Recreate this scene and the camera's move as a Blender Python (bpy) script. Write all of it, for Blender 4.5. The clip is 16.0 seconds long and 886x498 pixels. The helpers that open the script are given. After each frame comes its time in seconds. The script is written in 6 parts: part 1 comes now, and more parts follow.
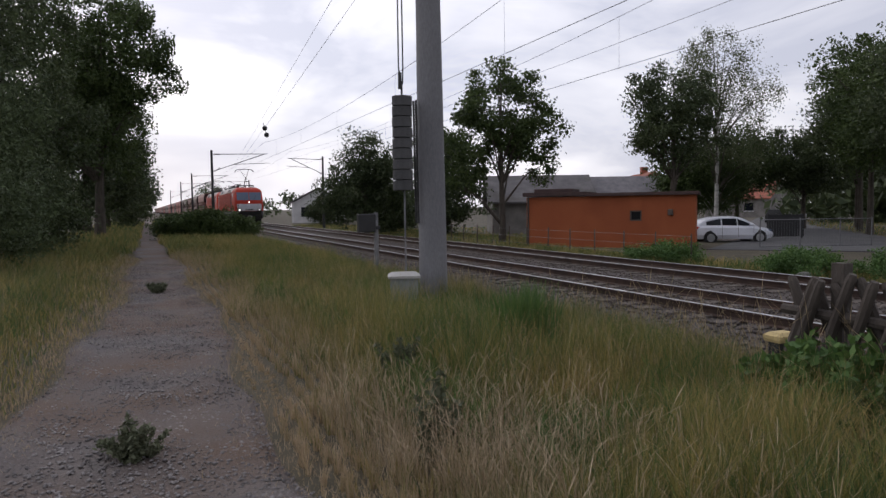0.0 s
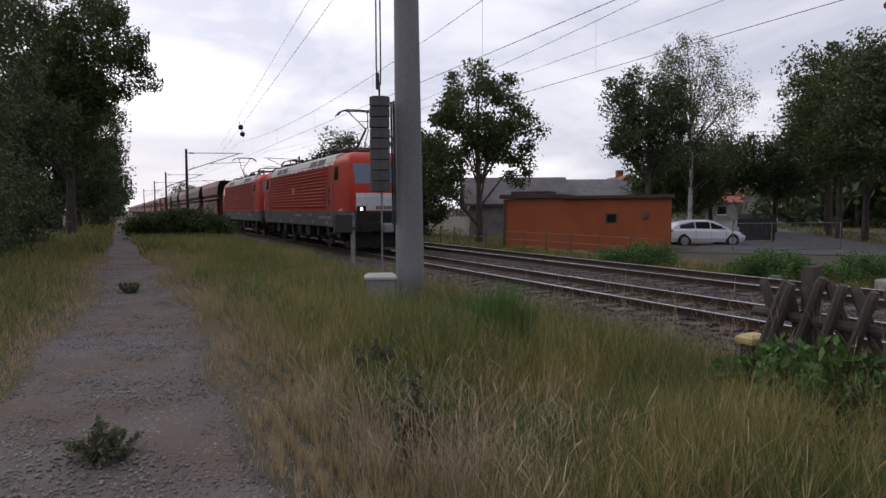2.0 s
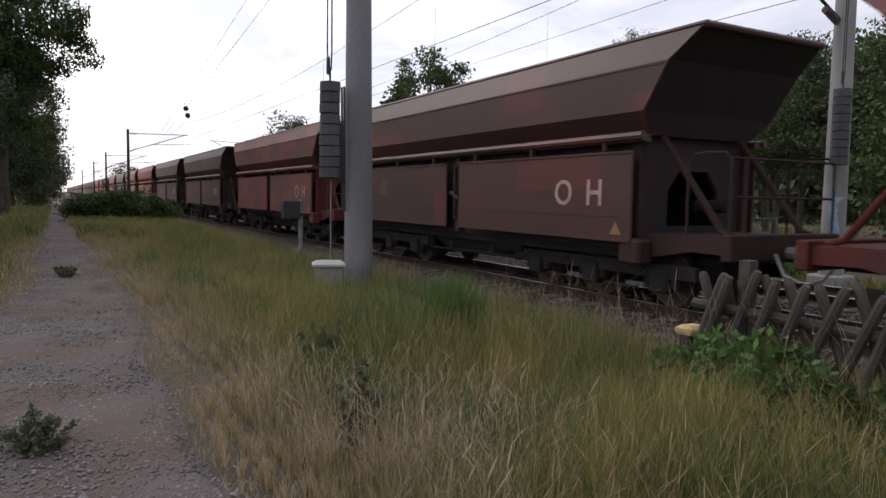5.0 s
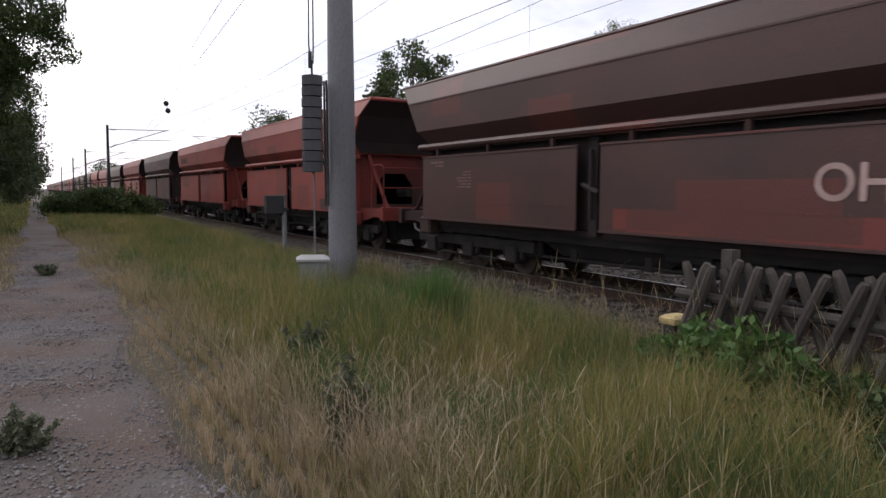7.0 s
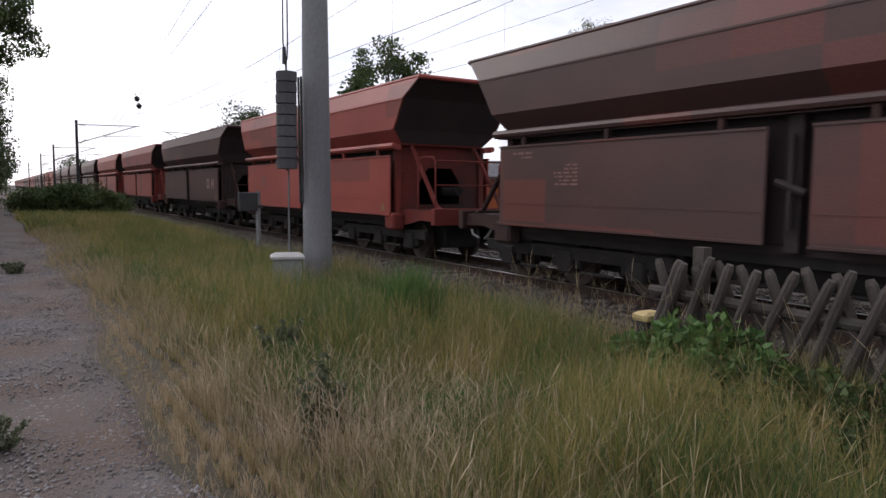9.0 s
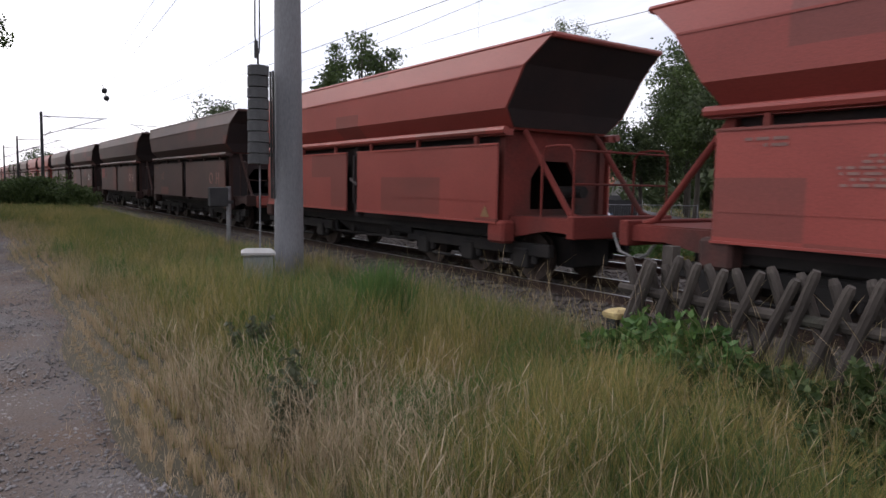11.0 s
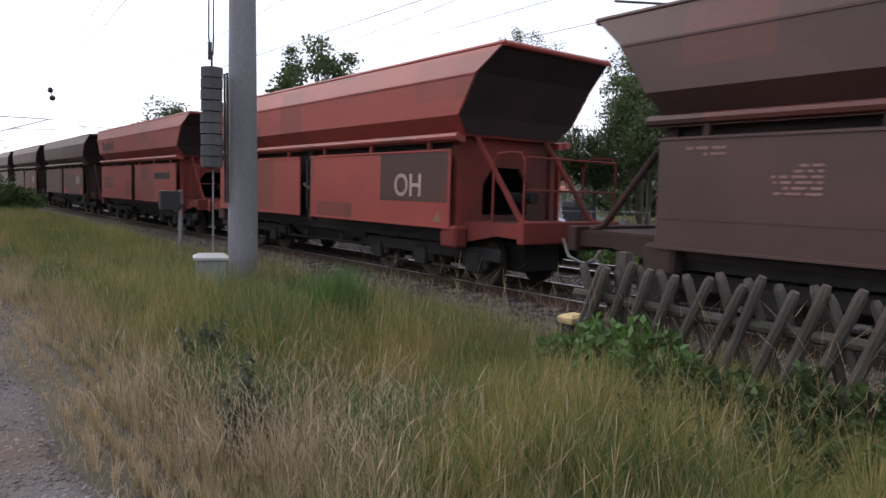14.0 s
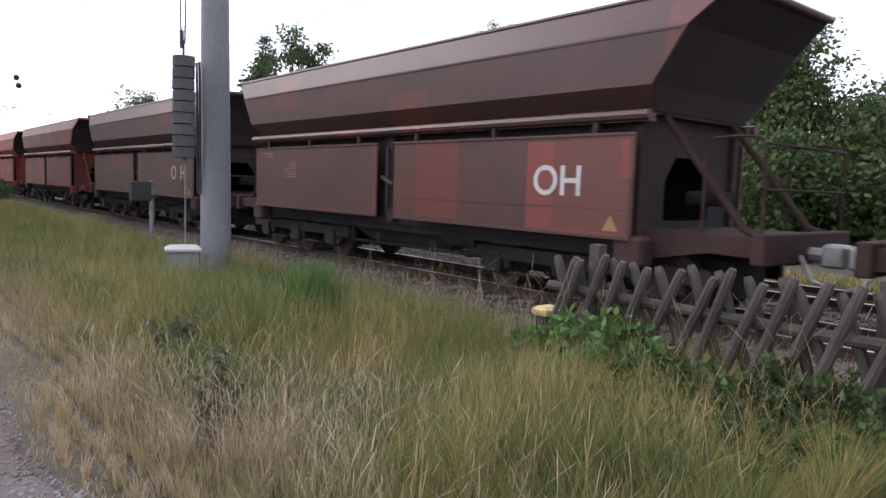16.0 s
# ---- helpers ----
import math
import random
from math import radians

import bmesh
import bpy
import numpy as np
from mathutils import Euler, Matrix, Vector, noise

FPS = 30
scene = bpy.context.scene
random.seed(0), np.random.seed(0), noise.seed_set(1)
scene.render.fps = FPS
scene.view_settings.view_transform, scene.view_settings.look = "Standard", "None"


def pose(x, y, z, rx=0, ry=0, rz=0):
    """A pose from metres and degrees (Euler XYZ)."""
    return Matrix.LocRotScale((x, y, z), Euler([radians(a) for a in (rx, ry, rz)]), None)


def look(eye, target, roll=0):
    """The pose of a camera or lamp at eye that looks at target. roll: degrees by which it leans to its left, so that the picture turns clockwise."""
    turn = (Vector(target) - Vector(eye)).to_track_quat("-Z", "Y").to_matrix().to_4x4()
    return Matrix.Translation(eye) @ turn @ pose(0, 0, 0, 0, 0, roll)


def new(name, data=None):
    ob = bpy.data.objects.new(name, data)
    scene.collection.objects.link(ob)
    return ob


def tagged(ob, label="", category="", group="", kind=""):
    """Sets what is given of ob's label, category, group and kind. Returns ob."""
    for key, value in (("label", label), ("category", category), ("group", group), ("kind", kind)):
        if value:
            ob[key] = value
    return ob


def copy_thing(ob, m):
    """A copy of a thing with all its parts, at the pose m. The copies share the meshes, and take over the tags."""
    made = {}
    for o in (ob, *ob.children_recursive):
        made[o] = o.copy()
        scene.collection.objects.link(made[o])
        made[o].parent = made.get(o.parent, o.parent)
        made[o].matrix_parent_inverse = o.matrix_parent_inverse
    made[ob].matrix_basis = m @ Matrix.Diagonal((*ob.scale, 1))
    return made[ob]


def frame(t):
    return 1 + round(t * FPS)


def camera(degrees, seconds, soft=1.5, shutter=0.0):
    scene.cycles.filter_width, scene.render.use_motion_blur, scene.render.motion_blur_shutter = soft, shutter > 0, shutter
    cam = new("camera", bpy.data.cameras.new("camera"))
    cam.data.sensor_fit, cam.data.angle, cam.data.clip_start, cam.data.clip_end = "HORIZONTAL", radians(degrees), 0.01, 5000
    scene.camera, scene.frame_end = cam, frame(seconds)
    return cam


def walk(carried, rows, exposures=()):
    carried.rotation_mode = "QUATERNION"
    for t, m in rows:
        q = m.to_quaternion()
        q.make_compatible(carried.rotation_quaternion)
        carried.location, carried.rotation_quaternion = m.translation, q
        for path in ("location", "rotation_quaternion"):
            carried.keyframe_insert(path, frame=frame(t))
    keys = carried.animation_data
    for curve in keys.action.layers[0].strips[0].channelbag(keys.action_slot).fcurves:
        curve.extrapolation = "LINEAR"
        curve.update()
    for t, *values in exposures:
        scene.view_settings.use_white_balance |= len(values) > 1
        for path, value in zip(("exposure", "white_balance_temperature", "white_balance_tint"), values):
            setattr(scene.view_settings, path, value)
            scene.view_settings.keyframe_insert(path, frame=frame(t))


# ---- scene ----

cam = camera(64.6, 16.0, shutter=0.06)
EYE = (0.0, 0.0, 1.78)
PATH = [
    (0, -22.90, -3.40, 0.80),
    (0.5, -23.37, -3.46, 0.74),
    (1, -23.39, -3.28, 0.79),
    (1.5, -23.93, -3.34, 0.74),
    (2, -24.77, -3.31, 0.33),
    (2.5, -26.24, -3.36, -0.81),
    (3, -27.02, -3.28, -1.12),
    (3.5, -27.29, -3.43, -0.93),
    (4, -27.65, -3.54, -0.90),
    (4.5, -28.37, -3.91, -1.01),
    (7, -30.16, -4.76, -0.30),
    (7.5, -30.89, -4.74, -0.30),
    (8, -31.56, -4.57, -0.54),
    (8.5, -31.90, -4.76, -0.54),
    (11, -34.37, -5.16, -1.06),
    (11.5, -35.25, -4.93, -1.24),
    (12, -35.31, -4.79, -1.10),
    (12.5, -35.27, -4.92, -1.15),
    (13, -35.19, -5.00, -1.12),
    (13.5, -36.24, -5.04, -1.39),
    (14, -37.89, -4.64, -1.53),
    (14.5, -39.64, -4.97, -1.73),
    (15, -39.79, -4.78, -1.73),
    (15.5, -39.57, -5.17, -1.98),
    (16, -39.90, -5.22, -1.84),
]
walk(cam, [(t, pose(*EYE, 90 + pitch, roll, yaw)) for t, yaw, pitch, roll in PATH],
     exposures=((0, -0.30, 6350, 14), (3, -0.32, 6350, 14), (4.5, -0.06, 6400, 14), (8, 0.12, 6340, 14), (11, 0.24, 6300, 14), (12.5, 0.32, 6260, 14), (14, 0.47, 6150, 14), (16, 0.95, 6040, 14)))

# ---- light ----
world = bpy.data.worlds.new("sky")
scene.world = world
world.use_nodes = True


def build_sky():
    nt = world.node_tree
    nt.nodes.clear()
    out = nt.nodes.new("ShaderNodeOutputWorld")
    bg = nt.nodes.new("ShaderNodeBackground")
    sky = nt.nodes.new("ShaderNodeTexSky")
    sky.sky_type, sky.sun_disc = "NISHITA", False
    sky.sun_elevation, sky.sun_rotation = radians(28), radians(-25)
    sky.air_density, sky.dust_density = 1.0, 3.0
    co = nt.nodes.new("ShaderNodeTexCoord")
    mp = nt.nodes.new("ShaderNodeMapping")
    mp.inputs["Scale"].default_value = (1.3, 1.3, 4.0)
    ns = nt.nodes.new("ShaderNodeTexNoise")
    ns.inputs["Scale"].default_value, ns.inputs["Detail"].default_value = 2.2, 6.0
    ns.inputs["Roughness"].default_value, ns.inputs["Distortion"].default_value = 0.55, 0.4
    ramp = nt.nodes.new("ShaderNodeValToRGB")
    ramp.color_ramp.elements[0].position, ramp.color_ramp.elements[0].color = 0.38, (6.6, 6.8, 7.7, 1)
    ramp.color_ramp.elements[1].position, ramp.color_ramp.elements[1].color = 0.62, (10.8, 10.7, 10.9, 1)
    mix = nt.nodes.new("ShaderNodeMixRGB")
    mix.inputs["Fac"].default_value = 0.85
    link = nt.links.new
    link(co.outputs["Generated"], mp.inputs["Vector"])
    link(mp.outputs["Vector"], ns.inputs["Vector"])
    link(ns.outputs["Fac"], ramp.inputs["Fac"])
    link(sky.outputs["Color"], mix.inputs["Color1"])
    link(ramp.outputs["Color"], mix.inputs["Color2"])
    near_sun = nt.nodes.new("ShaderNodeVectorMath")
    near_sun.operation = "DOT_PRODUCT"
    near_sun.inputs[1].default_value = Vector((-0.35, 0.8, 0.45)).normalized()
    link(co.outputs["Generated"], near_sun.inputs[0])
    veil = nt.nodes.new("ShaderNodeMapRange")
    veil.inputs["From Min"].default_value, veil.inputs["From Max"].default_value = -1.0, 1.0
    veil.inputs["To Min"].default_value, veil.inputs["To Max"].default_value = 0.62, 1.36
    link(near_sun.outputs["Value"], veil.inputs["Value"])
    glow = nt.nodes.new("ShaderNodeVectorMath")
    glow.operation = "SCALE"
    link(mix.outputs["Color"], glow.inputs[0])
    link(veil.outputs["Result"], glow.inputs["Scale"])
    link(glow.outputs["Vector"], bg.inputs["Color"])
    bg.inputs["Strength"].default_value = 0.11
    link(bg.outputs["Background"], out.inputs["Surface"])


build_sky()
sun = new("sun", bpy.data.lights.new("sun", "SUN"))
sun.data.energy, sun.data.angle, sun.data.color = 0.6, radians(20), (1.0, 0.95, 0.88)
sun.matrix_basis = look((0, 0, 0), (0.35, -0.8, -0.55))


# ---- materials ----
def shader(name, a, b, scale=3.0, rough=0.7, metal=0.0, bump=0.2, grain=40.0, stretch=(1, 1, 1), dirt=None, amount=0.0, spread=0.12, coords="Object", blocky=False):
    """Two tones in large patches, a fine grain with relief, and, with dirt, stains of a third tone."""
    m = bpy.data.materials.new(name)
    m.use_nodes = True
    nt = m.node_tree
    p = nt.nodes["Principled BSDF"]
    link = nt.links.new
    co = nt.nodes.new("ShaderNodeTexCoord")
    mp = nt.nodes.new("ShaderNodeMapping")
    mp.inputs["Scale"].default_value = stretch
    link(co.outputs[coords], mp.inputs["Vector"])
    info = nt.nodes.new("ShaderNodeObjectInfo")
    if blocky:
        shift = nt.nodes.new("ShaderNodeMath")
        shift.operation = "MULTIPLY"
        shift.inputs[1].default_value = 61.0
        link(info.outputs["Random"], shift.inputs[0])
        xyz = nt.nodes.new("ShaderNodeCombineXYZ")
        link(shift.outputs[0], xyz.inputs["Y"])
        link(xyz.outputs["Vector"], mp.inputs["Location"])

    def noise_at(s, detail=5.0):
        n = nt.nodes.new("ShaderNodeTexNoise")
        n.inputs["Scale"].default_value, n.inputs["Detail"].default_value = s, detail
        link(mp.outputs["Vector"], n.inputs["Vector"])
        return n

    def mixed(fac, c1, c2, mode="MIX"):
        x = nt.nodes.new("ShaderNodeMixRGB")
        x.blend_type = mode
        for socket, value in (("Fac", fac), ("Color1", c1), ("Color2", c2)):
            if isinstance(value, (int, float)):
                x.inputs[socket].default_value = value
            elif isinstance(value, tuple):
                x.inputs[socket].default_value = (*value, 1)
            else:
                link(value, x.inputs[socket])
        return x.outputs["Color"]

    def steep(value, lo, hi):
        r = nt.nodes.new("ShaderNodeMapRange")
        r.inputs["From Min"].default_value, r.inputs["From Max"].default_value = lo, hi
        link(value, r.inputs["Value"])
        return r.outputs["Result"]

    large, fine = noise_at(scale), noise_at(grain, 8.0)
    col = mixed(steep(large.outputs["Fac"], 0.35, 0.65), a, b)
    if dirt:
        st = noise_at(scale * 0.43, 7.0)
        lo = 0.62 - 0.3 * amount
        mask = steep(st.outputs["Fac"], lo, lo + (0.09 if blocky else 0.22))
        if blocky:
            cell = nt.nodes.new("ShaderNodeTexVoronoi")
            cell.distance = "CHEBYCHEV"
            cell.inputs["Scale"].default_value = 0.8
            link(mp.outputs["Vector"], cell.inputs["Vector"])
            split = nt.nodes.new("ShaderNodeSeparateColor")
            link(cell.outputs["Color"], split.inputs["Color"])
            cell.inputs["Randomness"].default_value = 0.0
            both = mixed(0.78, mask, steep(split.outputs["Red"], 0.93 - 1.1 * amount, 0.99 - 1.1 * amount))
            mask = steep(both, 0.1, 0.9)
        col = mixed(mask, col, mixed(0.6, col, dirt) if blocky else dirt)
    grey = mixed(fine.outputs["Fac"], (0.62, 0.62, 0.62), (1.3, 1.3, 1.3))
    col = mixed(1.0, col, grey, "MULTIPLY")
    each = mixed(info.outputs["Random"], (1 - spread,) * 3, (1 + spread,) * 3)
    col = mixed(1.0, col, each, "MULTIPLY")
    link(col, p.inputs["Base Color"])
    p.inputs["Roughness"].default_value, p.inputs["Metallic"].default_value = rough, metal
    if bump:
        bp = nt.nodes.new("ShaderNodeBump")
        bp.inputs["Strength"].default_value, bp.inputs["Distance"].default_value = bump, 0.02
        link(fine.outputs["Fac"], bp.inputs["Height"])
        link(bp.outputs["Normal"], p.inputs["Normal"])
    return m


def plant(name, tones, patch=0.5, rough=0.6, through_light=0.25):
    """Leaves and blades: tones vary from island to island and in patches."""
    m = bpy.data.materials.new(name)
    m.use_nodes = True
    nt = m.node_tree
    link = nt.links.new
    p, out = nt.nodes["Principled BSDF"], nt.nodes["Material Output"]
    geo = nt.nodes.new("ShaderNodeNewGeometry")
    co = nt.nodes.new("ShaderNodeTexCoord")
    ns = nt.nodes.new("ShaderNodeTexNoise")
    ns.inputs["Scale"].default_value, ns.inputs["Detail"].default_value = patch, 4.0
    link(co.outputs["Object"], ns.inputs["Vector"])
    add = nt.nodes.new("ShaderNodeMath")
    add.operation = "MULTIPLY_ADD"
    add.inputs[1].default_value, add.inputs[2].default_value = 0.55, -0.27
    link(geo.outputs["Random Per Island"], add.inputs[0])
    plus = nt.nodes.new("ShaderNodeMath")
    plus.operation = "ADD"
    link(ns.outputs["Fac"], plus.inputs[0])
    link(add.outputs[0], plus.inputs[1])
    ramp = nt.nodes.new("ShaderNodeValToRGB")
    while len(ramp.color_ramp.elements) < len(tones):
        ramp.color_ramp.elements.new(0.5)
    for k, (e, c) in enumerate(zip(ramp.color_ramp.elements, tones)):
        e.position, e.color = 0.2 + 0.6 * k / (len(tones) - 1), (*c, 1)
    link(plus.outputs[0], ramp.inputs["Fac"])
    link(ramp.outputs["Color"], p.inputs["Base Color"])
    p.inputs["Roughness"].default_value = rough
    p.inputs["Specular IOR Level"].default_value = 0.25
    tl = nt.nodes.new("ShaderNodeBsdfTranslucent")
    link(ramp.outputs["Color"], tl.inputs["Color"])
    mx = nt.nodes.new("ShaderNodeMixShader")
    mx.inputs["Fac"].default_value = through_light
    link(p.outputs["BSDF"], mx.inputs[1])
    link(tl.outputs["BSDF"], mx.inputs[2])
    link(mx.outputs["Shader"], out.inputs["Surface"])
    return m


def glowing(name, color, strength):
    m = bpy.data.materials.new(name)
    m.use_nodes = True
    p = m.node_tree.nodes["Principled BSDF"]
    p.inputs["Base Color"].default_value = (*color, 1)
    p.inputs["Emission Color"].default_value, p.inputs["Emission Strength"].default_value = (*color, 1), strength
    return m


def glassy(name, tint, rough=0.05):
    m = bpy.data.materials.new(name)
    m.use_nodes = True
    p = m.node_tree.nodes["Principled BSDF"]
    p.inputs["Base Color"].default_value = (*tint, 1)
    p.inputs["Roughness"].default_value = rough
    p.inputs["Specular IOR Level"].default_value = 0.35
    return m


M = {}
M["soil"] = shader("soil", (0.045, 0.040, 0.024), (0.075, 0.060, 0.036), 0.9, 0.95, 0, 0.5, 30)
M["gravel"] = shader("gravel", (0.082, 0.073, 0.074), (0.118, 0.106, 0.103), 1.3, 0.92, 0, 1.0, 42, dirt=(0.095, 0.063, 0.046), amount=0.8)
M["pebble"] = shader("pebble", (0.09, 0.082, 0.082), (0.27, 0.25, 0.245), 2.2, 0.85, 0, 0.3, 60)
M["ballast"] = shader("ballast", (0.042, 0.034, 0.031), (0.085, 0.07, 0.063), 1.6, 0.95, 0, 1.0, 16)
M["stone"] = shader("stone", (0.06, 0.049, 0.045), (0.15, 0.128, 0.115), 3.5, 0.9, 0, 0.3, 50)
M["sleeper"] = shader("sleeper", (0.06, 0.048, 0.04), (0.12, 0.10, 0.085), 2.5, 0.9, 0, 0.3, 40)
M["rail"] = shader("rail", (0.035, 0.02, 0.015), (0.07, 0.04, 0.028), 3, 0.8, 0.2, 0.3, 60)
M["railhead"] = shader("railhead", (0.55, 0.55, 0.58), (0.7, 0.7, 0.72), 3, 0.28, 0.9, 0.05, 60)
M["asphalt"] = shader("asphalt", (0.075, 0.075, 0.08), (0.11, 0.108, 0.108), 0.6, 0.9, 0, 0.3, 30)
M["concrete"] = shader("concrete", (0.15, 0.15, 0.16), (0.20, 0.20, 0.21), 1.8, 0.85, 0, 0.25, 55, (1, 1, 0.25), (0.12, 0.12, 0.125), 0.3)
M["pale"] = shader("pale_concrete", (0.22, 0.215, 0.21), (0.32, 0.31, 0.30), 1.5, 0.85, 0, 0.25, 50, (1, 1, 0.3), (0.15, 0.145, 0.14), 0.35)
M["weight"] = shader("weight_concrete", (0.055, 0.055, 0.058), (0.09, 0.09, 0.092), 3, 0.9, 0, 0.4, 40)
M["steel"] = shader("dark_steel", (0.03, 0.03, 0.032), (0.06, 0.06, 0.062), 4, 0.6, 0.5, 0.2, 60)
M["galv"] = shader("galvanised_steel", (0.16, 0.16, 0.17), (0.26, 0.26, 0.27), 4, 0.55, 0.5, 0.15, 60)
M["copper"] = shader("wire", (0.03, 0.032, 0.034), (0.05, 0.052, 0.055), 4, 0.6, 0.4, 0, 60)
M["fencewood"] = shader("weathered_wood", (0.045, 0.036, 0.030), (0.085, 0.071, 0.060), 5, 0.9, 0, 0.6, 45, (1, 1, 0.3), (0.05, 0.05, 0.036), 0.35)
M["barkdark"] = shader("bark", (0.045, 0.038, 0.03), (0.09, 0.075, 0.06), 5, 0.95, 0, 0.8, 25, (1, 1, 0.3))
M["birchbark"] = shader("birch_bark", (0.5, 0.48, 0.45), (0.62, 0.60, 0.57), 4, 0.8, 0, 0.3, 30, (0.4, 0.4, 2.5), (0.05, 0.045, 0.04), 0.4)
M["orange"] = shader("orange_render", (0.33, 0.095, 0.04), (0.38, 0.115, 0.048), 0.8, 0.9, 0, 0.15, 45, dirt=(0.29, 0.083, 0.036), amount=0.3)
M["roofdark"] = shader("roof_felt", (0.05, 0.03, 0.028), (0.075, 0.045, 0.04), 2, 0.85, 0, 0.3, 40)
M["roofgrey"] = shader("fibre_cement_roof", (0.10, 0.095, 0.10), (0.15, 0.14, 0.145), 1.2, 0.9, 0, 0.3, 30, dirt=(0.08, 0.075, 0.065), amount=0.4)
M["rooftile"] = shader("roof_tiles", (0.12, 0.115, 0.125), (0.18, 0.17, 0.18), 2, 0.85, 0, 0.3, 30)
M["redtile"] = shader("red_roof_tiles", (0.22, 0.07, 0.045), (0.3, 0.1, 0.06), 2, 0.85, 0, 0.3, 30)
M["wallgrey"] = shader("grey_wall", (0.16, 0.15, 0.14), (0.24, 0.225, 0.21), 1.2, 0.9, 0, 0.2, 40)
M["wallwhite"] = shader("white_wall", (0.62, 0.62, 0.63), (0.74, 0.74, 0.74), 1.2, 0.9, 0, 0.2, 40)
M["frame"] = shader("window_frame", (0.07, 0.05, 0.04), (0.1, 0.075, 0.06), 3, 0.7, 0, 0.1, 40)
M["glass"] = glassy("dark_glass", (0.012, 0.014, 0.018))
# Lightened blue-grey base: the sky's reflection is put into the colour.
M["screen"] = glassy("windscreen_glass", (0.10, 0.13, 0.19), 0.08)
M["red"] = shader("locomotive_red", (0.36, 0.027, 0.012), (0.42, 0.034, 0.015), 0.5, 0.5, 0, 0.03, 30, dirt=(0.32, 0.032, 0.018), amount=0.3)
# Pale red: on the ribs it holds dust and painted-in sky light.
M["red_rib"] = shader("dusty_red", (0.50, 0.16, 0.12), (0.60, 0.24, 0.19), 2.0, 0.6, 0, 0.1, 30)
M["skirt"] = shader("basalt_grey_paint", (0.055, 0.059, 0.063), (0.078, 0.082, 0.087), 0.8, 0.6, 0, 0.06, 40, dirt=(0.10, 0.095, 0.09), amount=0.4)
M["roofsilver"] = shader("roof_grey_paint", (0.38, 0.38, 0.37), (0.5, 0.49, 0.47), 1, 0.6, 0, 0.1, 40, dirt=(0.3, 0.28, 0.25), amount=0.4)
M["white"] = shader("dirty_white_paint", (0.48, 0.49, 0.53), (0.6, 0.61, 0.65), 1.5, 0.6, 0, 0.05, 40, (1, 1, 0.3), (0.38, 0.38, 0.4), 0.4)
M["lettering"] = shader("white_lettering", (0.46, 0.43, 0.41), (0.56, 0.53, 0.51), 3, 0.7, 0, 0, 40, dirt=(0.4, 0.33, 0.3), amount=0.3)
M["letterworn"] = shader("worn_lettering", (0.36, 0.24, 0.21), (0.46, 0.33, 0.3), 3, 0.7, 0, 0, 40)
M["greyletter"] = shader("grey_lettering", (0.2, 0.2, 0.21), (0.3, 0.3, 0.31), 3, 0.7, 0, 0, 40)
M["emblem"] = shader("dark_wordmark", (0.06, 0.022, 0.018), (0.08, 0.026, 0.022), 3, 0.7, 0, 0, 40)
# Near-black stained steel: shade put into the colour; also one paint scrawl.
M["shade_scrawl"] = shader("sooty_steel", (0.020, 0.013, 0.014), (0.034, 0.019, 0.018), 0.9, 0.85, 0, 0.2, 28, dirt=(0.014, 0.011, 0.012), amount=0.5)
M["faint"] = shader("faint_lettering", (0.19, 0.095, 0.08), (0.25, 0.14, 0.12), 3, 0.7, 0, 0, 40)
M["black"] = shader("black_bars", (0.02, 0.02, 0.022), (0.03, 0.03, 0.032), 3, 0.7, 0, 0, 40)
M["amber"] = shader("warning_panel", (0.22, 0.12, 0.055), (0.27, 0.15, 0.065), 3, 0.6, 0, 0, 40)
M["lamp"] = glowing("headlamp_glow", (1.0, 0.95, 0.9), 5.0)
M["under"] = shader("underframe_grime", (0.010, 0.009, 0.009), (0.022, 0.018, 0.016), 2, 0.9, 0.1, 0.3, 30)
M["tread"] = shader("wheel_steel", (0.06, 0.045, 0.04), (0.11, 0.085, 0.075), 3, 0.55, 0.6, 0.1, 40)
M["coupler"] = shader("bare_coupler_steel", (0.22, 0.21, 0.2), (0.34, 0.33, 0.32), 4, 0.5, 0.6, 0.2, 40)
M["ore"] = shader("ore", (0.06, 0.035, 0.028), (0.11, 0.06, 0.045), 3, 0.95, 0, 0.8, 20)
WAGON_TONES = {
    "bright": ((0.255, 0.050, 0.040), (0.295, 0.060, 0.047), (0.12, 0.042, 0.034), 0.10),
    "worn": ((0.155, 0.044, 0.034), (0.19, 0.048, 0.036), (0.078, 0.038, 0.031), 0.45),
    "dark": ((0.062, 0.034, 0.030), (0.082, 0.040, 0.034), (0.16, 0.042, 0.031), 0.09),
}
for tone, (a, b, d, k) in WAGON_TONES.items():
    M["w_" + tone] = shader("wagon_paint_" + tone, a, b, 0.55, 0.62, 0, 0.12, 28, (1, 1, 1.6), d, k, 0.10, blocky=True)
    # Ends, struts and fittings: the same paint scaled to 0.62, with stains.
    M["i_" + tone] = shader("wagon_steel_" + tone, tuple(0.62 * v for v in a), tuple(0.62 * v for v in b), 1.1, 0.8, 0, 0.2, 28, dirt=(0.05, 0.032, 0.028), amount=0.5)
M["carwhite"] = shader("white_car_paint", (0.66, 0.68, 0.74), (0.70, 0.72, 0.78), 0.6, 0.25, 0, 0, 30)
M["rubber"] = shader("rubber", (0.015, 0.015, 0.016), (0.025, 0.025, 0.026), 5, 0.9, 0, 0.1, 50)
M["alloy"] = shader("alloy", (0.4, 0.4, 0.42), (0.5, 0.5, 0.52), 5, 0.35, 0.7, 0, 50)
